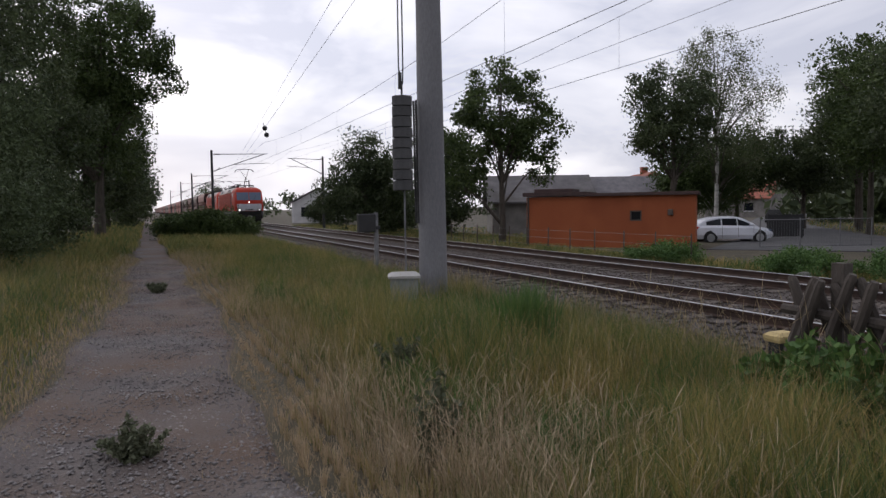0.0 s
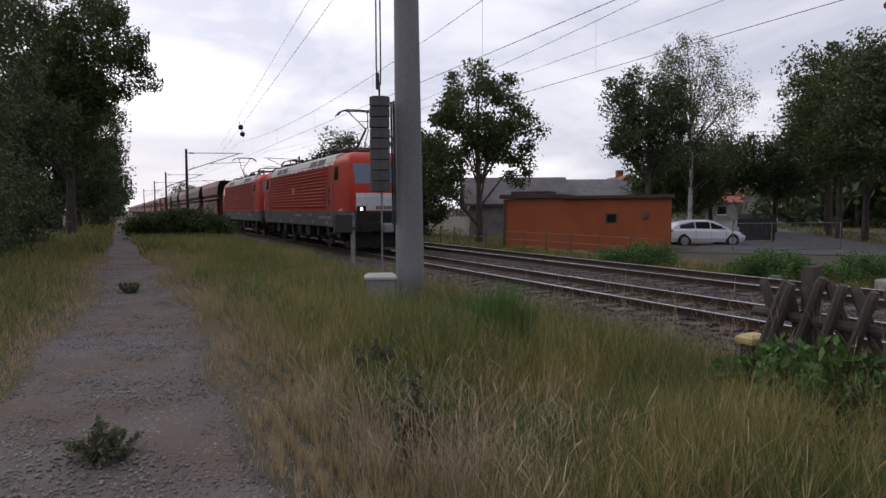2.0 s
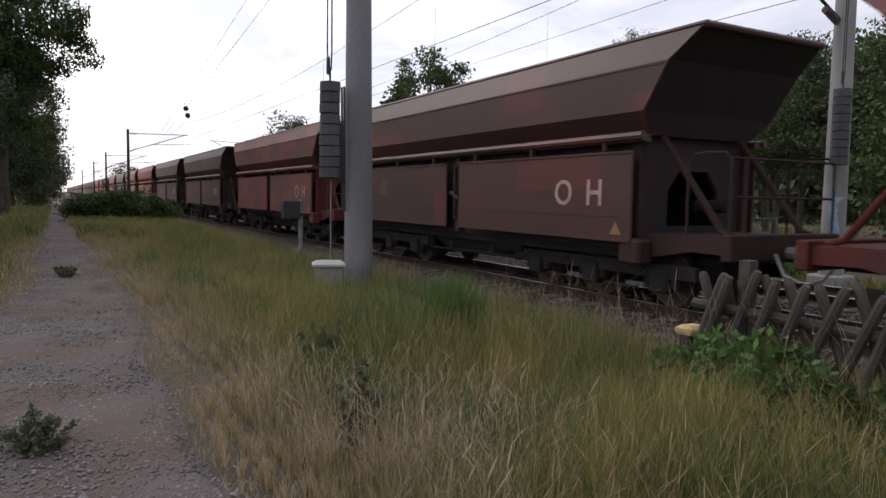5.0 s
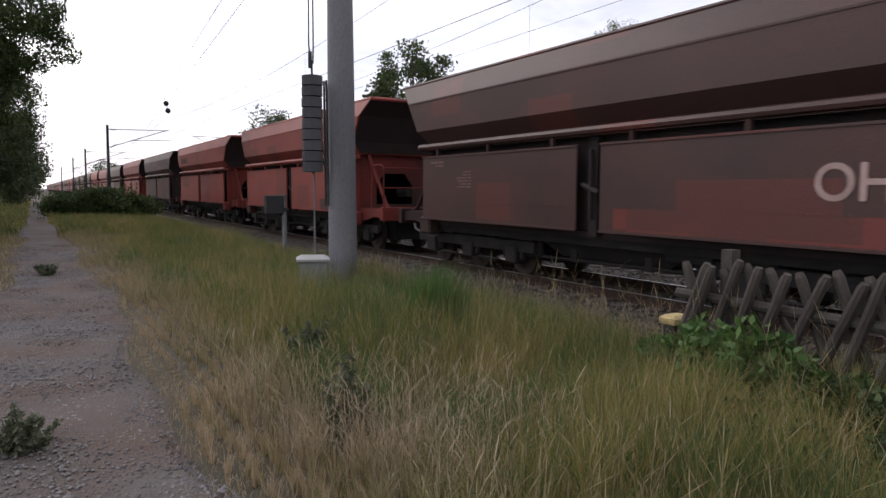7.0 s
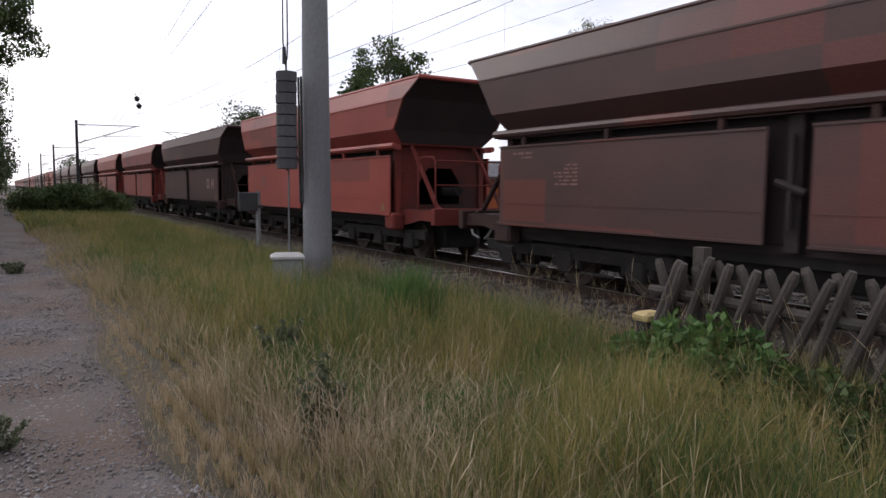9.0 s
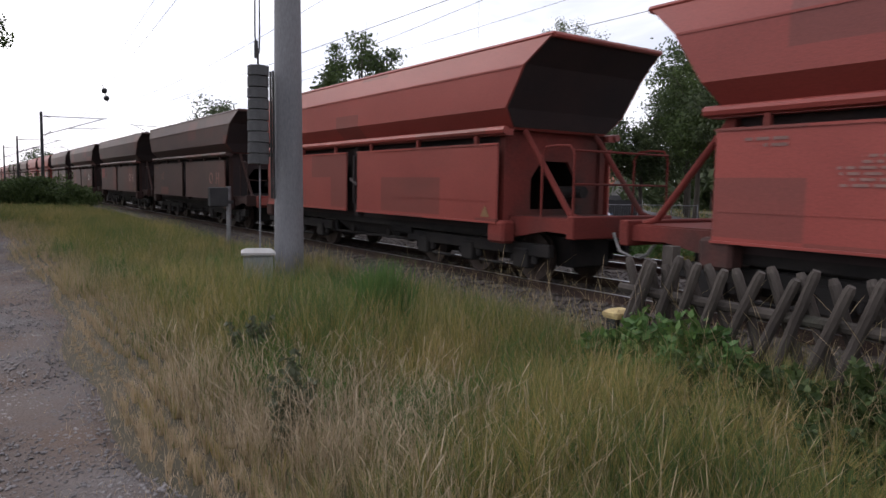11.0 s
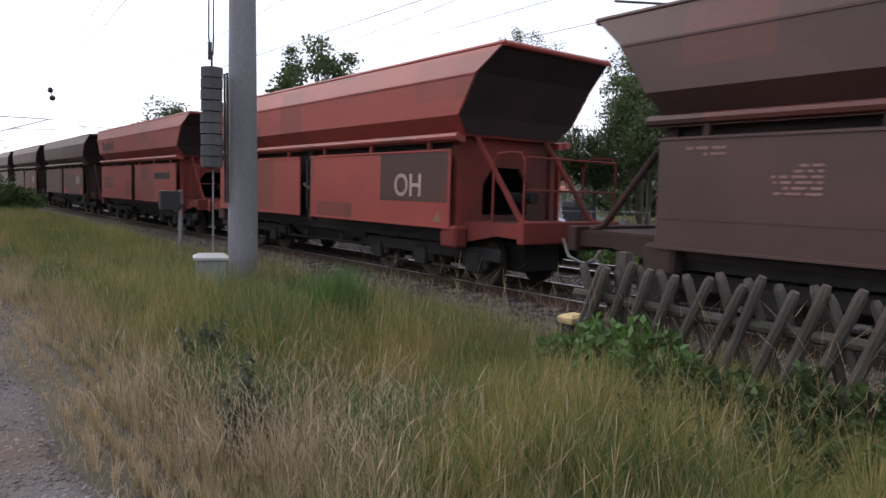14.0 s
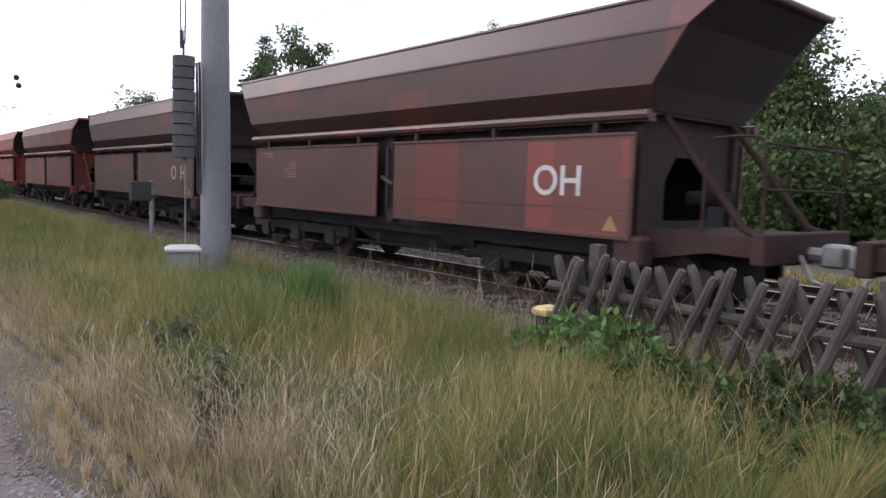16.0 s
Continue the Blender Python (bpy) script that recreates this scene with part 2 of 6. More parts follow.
M["tail"] = shader("red_lens", (0.45, 0.02, 0.02), (0.5, 0.03, 0.03), 5, 0.2, 0, 0, 50)
M["capyellow"] = shader("faded_yellow_paint", (0.50, 0.38, 0.17), (0.60, 0.47, 0.22), 5, 0.8, 0, 0.2, 50, dirt=(0.35, 0.27, 0.14), amount=0.35)
M["cabinet"] = shader("grey_green_cabinet", (0.2, 0.215, 0.21), (0.26, 0.275, 0.27), 2, 0.6, 0, 0.08, 40, (1, 1, 0.3), (0.22, 0.23, 0.21), 0.3)
M["cablid"] = shader("pale_lid", (0.40, 0.39, 0.37), (0.48, 0.47, 0.45), 2, 0.6, 0, 0.08, 40)
M["graffiti"] = shader("pale_blue_paint", (0.16, 0.3, 0.42), (0.3, 0.45, 0.55), 3, 0.7, 0, 0, 40)
M["grass"] = plant("meadow_grass", ((0.43, 0.32, 0.14), (0.29, 0.24, 0.075), (0.175, 0.18, 0.055), (0.105, 0.15, 0.048), (0.055, 0.11, 0.04)), 0.7)
M["straw"] = plant("dry_grass", ((0.50, 0.39, 0.27), (0.41, 0.31, 0.20), (0.27, 0.22, 0.115)), 0.8)
M["seed"] = plant("seed_heads", ((0.44, 0.35, 0.22), (0.36, 0.28, 0.16), (0.28, 0.22, 0.11)), 1.5)
M["bleached"] = plant("bleached_grass", ((0.58, 0.47, 0.33), (0.48, 0.38, 0.26), (0.4, 0.31, 0.2)), 1.5)
M["herb"] = plant("green_herbs", ((0.055, 0.11, 0.034), (0.08, 0.15, 0.042), (0.115, 0.19, 0.05)), 1.0)
M["thistle"] = plant("grey_green_leaves", ((0.10, 0.115, 0.07), (0.15, 0.16, 0.10)), 1.0)
M["leaf"] = plant("tree_leaves", ((0.04, 0.062, 0.022), (0.06, 0.09, 0.028), (0.085, 0.118, 0.036)), 0.35, 0.55, 0.3)
M["leafdark"] = plant("dark_tree_leaves", ((0.040, 0.057, 0.027), (0.062, 0.084, 0.036), (0.085, 0.11, 0.046)), 0.3, 0.55, 0.25)
M["leafbush"] = plant("bush_leaves", ((0.06, 0.084, 0.04), (0.088, 0.118, 0.054), (0.115, 0.148, 0.068)), 0.6, 0.55, 0.3)
M["birchleaf"] = plant("birch_leaves", ((0.085, 0.10, 0.05), (0.12, 0.14, 0.07)), 0.5, 0.55, 0.3)

for key in ("red", "red_rib", "w_bright", "w_worn", "w_dark", "orange", "i_bright", "i_worn", "i_dark"):
    M[key].node_tree.nodes["Principled BSDF"].inputs["Specular IOR Level"].default_value = 0.22
for key in ("w_bright", "w_worn", "w_dark"):
    dusty = M[key].node_tree.nodes["Principled BSDF"]
    dusty.inputs["Specular IOR Level"].default_value, dusty.inputs["Roughness"].default_value = 0.35, 0.5


# ---- mesh helpers ----
def part(name, bm, material, parent=None, label="", smooth=False):
    me = bpy.data.meshes.new(name)
    bmesh.ops.recalc_face_normals(bm, faces=bm.faces[:])
    bm.to_mesh(me)
    bm.free()
    me.materials.append(material)
    if smooth:
        me.polygons.foreach_set("use_smooth", [True] * len(me.polygons))
        me.set_sharp_from_angle(angle=radians(34))
    ob = new(name, me)
    if parent:
        ob.parent = parent
    return tagged(ob, label)


def again(ob, m, parent):
    """Another piece on the same mesh."""
    o = new(ob.name.split(".")[0], ob.data)
    o.parent = parent
    o.matrix_basis = m
    return o


def empty(name, label, category, group="", m=None):
    ob = new(name)
    ob.empty_display_size = 0.2
    if m is not None:
        ob.matrix_basis = m
    return tagged(ob, label, category, group)


def box(bm, x0, x1, y0, y1, z0, z1, bevel=0.0):
    m = Matrix.Translation(((x0 + x1) / 2, (y0 + y1) / 2, (z0 + z1) / 2)) @ Matrix.Diagonal((x1 - x0, y1 - y0, z1 - z0, 1))
    made = bmesh.ops.create_cube(bm, size=1, matrix=m)
    if bevel:
        edges = list({e for v in made["verts"] for e in v.link_edges})
        bmesh.ops.bevel(bm, geom=edges, offset=bevel, segments=1, affect="EDGES", profile=0.5)
    return bm


def boxed(*a, **k):
    return box(bmesh.new(), *a, **k)


def loft(bm, rings, closed=True, caps=True):
    """Skins rings of equal length."""
    vs = [[bm.verts.new(p) for p in ring] for ring in rings]
    n = len(vs[0])
    for a, b in zip(vs, vs[1:]):
        for i in range(n if closed else n - 1):
            bm.faces.new((a[i], a[(i + 1) % n], b[(i + 1) % n], b[i]))
    if caps:
        bm.faces.new(vs[0][::-1])
        bm.faces.new(vs[-1])
    return bm


def tube(bm, points, radii, n=8):
    """A round tube along points."""
    pts = [Vector(p) for p in points]
    if isinstance(radii, (int, float)):
        radii = [radii] * len(pts)
    radii = [float(r) for r in radii]
    rings = []
    for i, (p, r) in enumerate(zip(pts, radii)):
        d = (pts[min(i + 1, len(pts) - 1)] - pts[max(i - 1, 0)]).normalized()
        u = d.cross(Vector((0, 0, 1)) if abs(d.z) < 0.95 else Vector((1, 0, 0))).normalized()
        w = d.cross(u)
        rings.append([p + r * (math.cos(6.2832 * k / n) * u + math.sin(6.2832 * k / n) * w) for k in range(n)])
    return loft(bm, rings)


def tubed(points, radii, n=8):
    return tube(bmesh.new(), points, radii, n)


def disc(bm, centre, axis, r, width, n=20):
    c, a = Vector(centre), Vector(axis).normalized()
    return tube(bm, [c - a * width / 2, c + a * width / 2], r, n)


def fast_mesh(name, verts, faces, material):
    verts, faces = np.asarray(verts, dtype=np.float32), np.asarray(faces, dtype=np.int32)
    me = bpy.data.meshes.new(name)
    k = faces.shape[1]
    me.vertices.add(len(verts))
    me.vertices.foreach_set("co", verts.ravel())
    me.loops.add(faces.size)
    me.loops.foreach_set("vertex_index", faces.ravel())
    me.polygons.add(len(faces))
    me.polygons.foreach_set("loop_start", np.arange(0, faces.size, k, dtype=np.int32))
    me.update(calc_edges=True)
    me.validate()
    me.materials.append(material)
    return me


LETTERS = {}


def lettering(text, size, material, parent, m, label):
    key = (text, size, material.name)
    if key not in LETTERS:
        LETTERS[key] = letter_mesh(text, size, material)
    ob = new("lettering", LETTERS[key])
    ob.parent = parent
    ob.matrix_basis = m
    return tagged(ob, label)


def letter_mesh(text, size, material):
    cu = bpy.data.curves.new("lettering", "FONT")
    cu.body, cu.size, cu.extrude, cu.align_x, cu.offset = text, size, 0.004, "CENTER", 0.012 * size
    tmp = new("tmp", cu)
    me = bpy.data.meshes.new_from_object(tmp.evaluated_get(bpy.context.evaluated_depsgraph_get()))
    bpy.data.objects.remove(tmp)
    me.materials.clear()
    me.materials.append(material)
    return me


# ---- ground ----
def ground_height(x, y):
    """The lie of the land: the verge, the dip under the ballast, the lower ground beyond the line."""
    x = np.asarray(x, dtype=float)
    z = np.interp(x, (-60, -4, -1.2, -0.5, 0.6, 1.2, 2.5, 5.6, 6.4, 16.6, 17.6, 60), (0.3, 0.1, 0.02, 0.0, 0.0, 0.02, 0.0, -0.05, -0.42, -0.42, -0.3, -0.4))
    return z + 0.02 * np.sin(1.7 * x + 0.9 * np.asarray(y)) * np.cos(0.7 * np.asarray(y))


def build_ground():
    xs = np.unique(np.concatenate([np.array([-3000, -900, -300, -100]), np.linspace(-60, -4, 12), np.linspace(-4, 8, 61), np.linspace(8, 60, 27), np.array([120, 400, 1200, 3000])]))
    ys = np.unique(np.concatenate([np.array([-3000, -600, -100]), np.linspace(-30, 0, 12), np.linspace(0, 30, 76), np.linspace(30, 120, 40), np.array([200, 400, 900, 1800, 4000])]))
    gx, gy = np.meshgrid(xs, ys)
    verts = np.stack([gx, gy, ground_height(gx, gy)], -1).reshape(-1, 3)
    n = len(xs)
    i, j = np.meshgrid(np.arange(n - 1), np.arange(len(ys) - 1))
    a = (j * n + i).ravel()
    me = fast_mesh("ground", verts, np.stack([a, a + 1, a + n + 1, a + n], -1), M["soil"])
    me.polygons.foreach_set("use_smooth", [True] * len(me.polygons))
    tagged(new("ground", me), "dry brown soil under the verge grass", "ground", kind="structure")


build_ground()


def path_edge(y, side):
    return (0.98 - 0.3 * np.clip((y - 18) / 25, 0, 1) if side > 0 else -0.48 - 1.25 * np.exp(-np.clip(y - 4, 0, None) / 4.5)) + 0.14 * np.sin(0.55 * y + side) + 0.07 * np.sin(1.9 * y + 2 * side)


def build_path():
    ys = np.concatenate([np.arange(-12, 30, 0.3), np.arange(30, 200, 2.0)])
    cols = 15
    verts = []
    for y in ys:
        l, r = path_edge(y, -1), path_edge(y, 1)
        for k in range(cols):
            f = k / (cols - 1)
            x = l + (r - l) * f
            z = float(ground_height(x, y)) + 0.045 + 0.018 * noise.noise((x * 1.4, y * 0.9, 0)) - 0.06 * (f in (0, 1))
            verts.append((x, y, z))
    n = cols
    i, j = np.meshgrid(np.arange(n - 1), np.arange(len(ys) - 1))
    a = (j * n + i).ravel()
    me = fast_mesh("footpath", verts, np.stack([a, a + 1, a + n + 1, a + n], -1), M["gravel"])
    me.polygons.foreach_set("use_smooth", [True] * len(me.polygons))
    ob = tagged(new("pavement", me), "trodden grey gravel path between the verges", "path", kind="structure")
    return ob


build_path()


def rocks(name, places, sizes, material, flat=0.7):
    """Rough six-cornered stones, joined."""
    n = len(places)
    rng = np.random.default_rng(5)
    base = np.array([(1, 0, 0), (-1, 0, 0), (0, 1, 0), (0, -1, 0), (0, 0, 1), (0, 0, -1)], dtype=float)
    tri = np.array([(0, 2, 4), (2, 1, 4), (1, 3, 4), (3, 0, 4), (2, 0, 5), (1, 2, 5), (3, 1, 5), (0, 3, 5)])
    v = base[None] * (0.7 + 0.6 * rng.random((n, 6, 1))) + 0.35 * (rng.random((n, 6, 3)) - 0.5)
    v[..., 2] *= flat
    a = rng.random(n) * 6.283
    c, s = np.cos(a)[:, None], np.sin(a)[:, None]
    x, y = v[..., 0] * c - v[..., 1] * s, v[..., 0] * s + v[..., 1] * c
    v = np.stack([x, y, v[..., 2]], -1) * np.asarray(sizes)[:, None, None] + np.asarray(places)[:, None, :]
    f = (tri[None] + 6 * np.arange(n)[:, None, None]).reshape(-1, 3)
    return fast_mesh(name, v.reshape(-1, 3), f, material)


def ballast_height(x):
    return np.interp(x, (5.9, 7.9, 8.4, 15.4, 16.0, 17.3), (-0.22, -0.2, -0.17, -0.17, -0.2, -0.45))


def build_ballast():
    xs = np.concatenate([np.linspace(5.9, 9, 16), np.linspace(9.3, 17.3, 25)])
    ys = np.concatenate([np.arange(-40, 45, 0.5), np.arange(45, 700, 6.0)])
    verts = []
    for y in ys:
        for x in xs:
            verts.append((x, y, float(ballast_height(x)) - 0.03 + 0.03 * noise.noise((x * 2.1, y * 1.7, 3))))
    n = len(xs)
    i, j = np.meshgrid(np.arange(n - 1), np.arange(len(ys) - 1))
    a = (j * n + i).ravel()
    me = fast_mesh("ballast_bed", verts, np.stack([a, a + 1, a + n + 1, a + n], -1), M["ballast"])
    tagged(new("ground", me), "brown-grey railway ballast bed", "ballast", kind="structure")
    rng = np.random.default_rng(11)
    k = 26000
    y = 2.0 + 38 * rng.random(k) ** 1.7
    x = 5.6 + 10.6 * rng.random(k) ** 1.6
    z = ballast_height(x) - 0.012 + 0.02 * rng.random(k)
    me = rocks("ballast_stones", np.stack([x, y, z], -1), 0.022 + 0.03 * rng.random(k), M["stone"])
    tagged(new("ballast_stones", me), "broken brown-grey ballast stones beside the rails", "stones", kind="stuff")
    k = 24000
    y = 3.0 + 22 * rng.random(k) ** 2.3
    x = path_edge(y, -1) + 0.06 + (path_edge(y, 1) - path_edge(y, -1) - 0.12) * rng.random(k)
    z = ground_height(x, y) + 0.045 + 0.006 * rng.random(k)
    me = rocks("path_pebbles", np.stack([x, y, z], -1), 0.005 + 0.018 * rng.random(k) ** 3, M["pebble"], 0.6)
    tagged(new("path_pebbles", me), "loose grey pebbles on the path", "pebbles", kind="stuff")


build_ballast()

TRACKS = (9.8, 13.85)
GAUGE = 0.7525


def build_rail(x):
    profile = [(-0.07, -0.172), (0.07, -0.172), (0.07, -0.16), (0.012, -0.135), (0.012, -0.045), (0.036, -0.035), (0.036, -0.002), (-0.036, -0.002), (-0.036, -0.035), (-0.012, -0.045), (-0.012, -0.135), (-0.07, -0.16)]
    ys = (-80, 0, 60, 200, 700)
    rail = part("rail", loft(bmesh.new(), [[(x + px, y, pz) for px, pz in profile] for y in ys]), M["rail"], None)
    tagged(rail, "rusty brown steel rail with a polished head", "rail", "rails of the double line")
    top = [(-0.033, -0.0005), (0.033, -0.0005), (0.027, 0.004), (-0.027, 0.004)]
    part("running_surface", loft(bmesh.new(), [[(x + px, y, pz) for px, pz in top] for y in ys]), M["railhead"], rail, "polished bright running surface")


for xc in TRACKS:
    for side in (-1, 1):
        build_rail(xc + side * GAUGE)


def build_sleepers():
    bm = bmesh.new()
    rings = []
    for x, w, h in ((-1.3, 0.12, -0.19), (-1.28, 0.13, -0.165), (-0.5, 0.13, -0.165), (-0.3, 0.115, -0.19), (0.3, 0.115, -0.19), (0.5, 0.13, -0.165), (1.28, 0.13, -0.165), (1.3, 0.12, -0.19)):
        rings.append([(x, -w - 0.02, -0.3), (x, w + 0.02, -0.3), (x, w, h), (x, -w, h)])
    loft(bm, rings)
    me = bpy.data.meshes.new("sleeper")
    bm.to_mesh(me)
    bm.free()
    me.materials.append(M["sleeper"])
    rng = random.Random(3)
    for xc in TRACKS:
        thing = empty("track_bed", "row of weathered grey-brown sleepers under the rails", "sleepers", m=pose(xc, 0, -0.17))
        for k in range(-6, 120):
            ob = new("sleeper", me)
            ob.parent = thing
            ob.matrix_basis = pose(rng.uniform(-0.02, 0.02), 0.63 * k + rng.uniform(-0.02, 0.02), 0.17, 0, 0, rng.uniform(-0.6, 0.6))


build_sleepers()

# ---- train ----
WAGON, LOCO = 16.5, 19.58


def wheelset(parent, y, r, material):
    bm = bmesh.new()
    for side in (-1, 1):
        disc(bm, (side * 0.72, 0, 0), (1, 0, 0), r, 0.1, 24)
        disc(bm, (side * 0.65, 0, 0), (1, 0, 0), r + 0.028, 0.03, 24)
        disc(bm, (side * 0.78, 0, 0), (1, 0, 0), r * 0.35, 0.1, 12)
        for k in range(4):
            a = k * 1.5708
            disc(bm, (side * 0.775, 0.6 * r * math.cos(a), 0.6 * r * math.sin(a)), (1, 0, 0), 0.05, 0.02, 8)
    tube(bm, [(-0.9, 0, 0), (0.9, 0, 0)], 0.08, 10)
    ob = part("wheelset", bm, material, parent)
    ob.matrix_basis = pose(0, y, r)
    return ob


def bogie(parent, y, axles, r):
    """A bogie: side frames with axle boxes and springs, and its wheelsets."""
    reach = max(axles) + 0.75
    bm = bmesh.new()
    for side in (-1, 1):
        x = side * 1.02
        box(bm, x - 0.07, x + 0.07, -reach, reach, 0.5, 0.74, 0.02)
        for a in axles:
            box(bm, x - 0.12, x + 0.12, a - 0.2, a + 0.2, r - 0.2, r + 0.18, 0.03)
            for d in (-0.3, 0.3):
                tube(bm, [(x, a + d, 0.36), (x, a + d, 0.52)], 0.07, 8)
        for a, b in zip(axles, axles[1:]):
            tube(bm, [(x + side * 0.1, a + 0.45, 0.3), (x + side * 0.1, b - 0.45, 0.3)], 0.03, 6)
    box(bm, -1.0, 1.0, -0.3, 0.3, 0.5, 0.85)
    # Solid block added between the wheels to fill in the darkness underneath.
    box(bm, -0.5, 0.5, -reach, reach, 0.3, 0.88, 0.03)
    ob = part("bogie", bm, M["under"], parent)
    ob.matrix_basis = pose(0, y, 0)
    return ob, [wheelset(ob, a, r, M["tread"]) for a in axles]


def buffers(parent, y, way):
    for side in (-1, 1):
        bm = bmesh.new()
        tube(bm, [(side * 0.875, y, 1.06), (side * 0.875, y + way * 0.28, 1.06)], 0.1, 12)
        disc(bm, (side * 0.875, y + way * 0.32, 1.06), (0, 1, 0), 0.24, 0.05, 18)
        part("buffer", bm, M["under"], parent)


def bars(parent, x, y0, y1, z0, z1, lines, seed, material, name="small_lettering"):
    """Small unreadable writing as rows of short bars on a side wall."""
    rng = random.Random(seed)
    bm = bmesh.new()
    step = (z1 - z0) / lines
    for k in range(lines):
        y = y0
        end = y1 - (y1 - y0) * rng.uniform(0, 0.5)
        while y < end:
            w = rng.uniform(0.06, 0.22)
            box(bm, x - 0.003, x + 0.003, y, min(y + w, end), z0 + k * step, z0 + k * step + step * 0.5)
            y += w + 0.05
    return part(name, bm, material, parent, "faded rows of small white lettering")


def wagon(tone):
    """A self-discharging bulk hopper wagon; its leading coupling face is at y = 0."""
    paint, inner = M["w_" + tone], M["i_" + tone]
    words = {"bright": "bright red-brown", "worn": "patchy rust-red", "dark": "dark sooty brown"}[tone]
    ob = empty("hopper_wagon", f"{words} steel hopper wagon of the ore train", "wagon", "hopper wagons of the train")
    L = WAGON
    # upper hopper: flared, then leaning in to the open top
    levels = ((2.86, 1.22, 2.22), (3.22, 1.565, 2.06), (3.94, 1.565, 1.58), (4.40, 1.41, 1.03))
    rings = []
    for z, w, e in levels:
        rings.append([(-w, e, z), (w, e, z), (w, L - e, z), (-w, L - e, z)])
    inside = [[(-1.35, 1.10, 4.40), (1.35, 1.10, 4.40), (1.35, L - 1.10, 4.40), (-1.35, L - 1.10, 4.40)],
              [(-1.3, 1.7, 4.0), (1.3, 1.7, 4.0), (1.3, L - 1.7, 4.0), (-1.3, L - 1.7, 4.0)]]
    hopper = part("hopper", loft(bmesh.new(), rings + inside), paint, ob)
    # Dark cover sheets: the shade under the overhang is put into their colour.
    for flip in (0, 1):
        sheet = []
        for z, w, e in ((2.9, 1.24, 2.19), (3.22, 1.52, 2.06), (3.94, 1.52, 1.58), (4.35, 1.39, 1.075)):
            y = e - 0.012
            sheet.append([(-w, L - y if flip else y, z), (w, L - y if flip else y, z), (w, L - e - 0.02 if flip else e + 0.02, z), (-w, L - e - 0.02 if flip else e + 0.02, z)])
        part("end_sheet", loft(bmesh.new(), sheet), M["shade_scrawl"], hopper, "dark end sheet with shade put into its colour")
    bm = bmesh.new()
    for side in (-1, 1):
        tube(bm, [(side * 1.39, 1.0, 4.40), (side * 1.39, L - 1.0, 4.40)], 0.045, 6)
    for e in (1.03, L - 1.03):
        tube(bm, [(-1.39, e, 4.39), (1.39, e, 4.39)], 0.055, 8)
    part("rim", bm, paint, hopper)
    load = bmesh.new()
    nx, ny = 6, 30
    rng = random.Random(7)
    grid = [[load.verts.new((-1.2 + 2.4 * i / nx, 1.6 + (L - 3.2) * j / ny, 4.05 + 0.12 * rng.random() - 0.1 * abs(i - nx / 2) / nx)) for i in range(nx + 1)] for j in range(ny + 1)]
    for j in range(ny):
        for i in range(nx):
            load.faces.new((grid[j][i], grid[j][i + 1], grid[j + 1][i + 1], grid[j + 1][i]))
    part("ore_load", load, M["ore"], ob, "dark brown ore load")
    # seams on the hopper's flank
    for side in (-1, 1):
        bm = bmesh.new()
        box(bm, side * 1.568 - 0.01, side * 1.568 + 0.01, 1.66, L - 1.66, 3.905, 3.94)
        part("flank_seam", bm, paint, hopper)
    # ledge, side flaps, inner wall
    for side in (-1, 1):
        bm = bmesh.new()
        tube(bm, [(side * 1.5, 2.1, 2.83), (side * 1.5, L - 2.1, 2.83)], 0.075, 8)
        box(bm, side * 1.38 - 0.1, side * 1.38 + 0.1, 2.15, L - 2.15, 2.74, 2.86)
        part("ledge", bm, paint, ob)
        for y0, y1 in ((2.3, L / 2 - 0.3), (L / 2 + 0.3, L - 2.3)):
            bm = bmesh.new()
            x = side * 1.53
            box(bm, min(x, x - side * 0.05), max(x, x - side * 0.05), y0, y1, 1.08, 2.6, 0.015)
            box(bm, min(x, x + side * 0.008), max(x, x + side * 0.008), y0 + 0.04, y1 - 0.04, 1.50, 1.515)
            flap = part("side_flap", bm, paint, ob)
            for z in (1.085, 2.56):
                part("flap_edge", boxed(min(x, x + side * 0.02), max(x, x + side * 0.02), y0, y1, z, z + 0.035), paint, flap)
            for y in (y0 + 0.7, (y0 + y1) / 2, y1 - 0.7):
                bm = boxed(side * 1.49 - 0.04, side * 1.49 + 0.04, y - 0.05, y + 0.05, 2.58, 2.76, 0.01)
                part("hinge", bm, inner, flap)
        # Wall and gear behind the flaps: recess shade put into their near-black colour.
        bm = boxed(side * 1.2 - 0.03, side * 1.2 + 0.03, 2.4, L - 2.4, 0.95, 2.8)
        part("inner_wall", bm, M["shade_scrawl"], ob)
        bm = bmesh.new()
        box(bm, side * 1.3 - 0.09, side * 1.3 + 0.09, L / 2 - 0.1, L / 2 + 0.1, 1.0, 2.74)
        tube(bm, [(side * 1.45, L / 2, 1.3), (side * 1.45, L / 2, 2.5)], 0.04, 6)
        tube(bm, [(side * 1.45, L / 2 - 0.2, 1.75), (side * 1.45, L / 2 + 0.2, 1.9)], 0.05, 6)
        part("locking_gear", bm, M["shade_scrawl"], ob)
        box_y = (2.1, L - 2.6)
        for y in box_y:
            bm = boxed(side * 1.36 - 0.16, side * 1.36 + 0.16, y, y + 0.5, 0.72, 1.15, 0.05)
            part("step_bracket", bm, inner, ob)
    # underframe
    part("centre_sill", boxed(-0.35, 0.35, 0.6, L - 0.6, 0.86, 1.16), M["under"], ob)
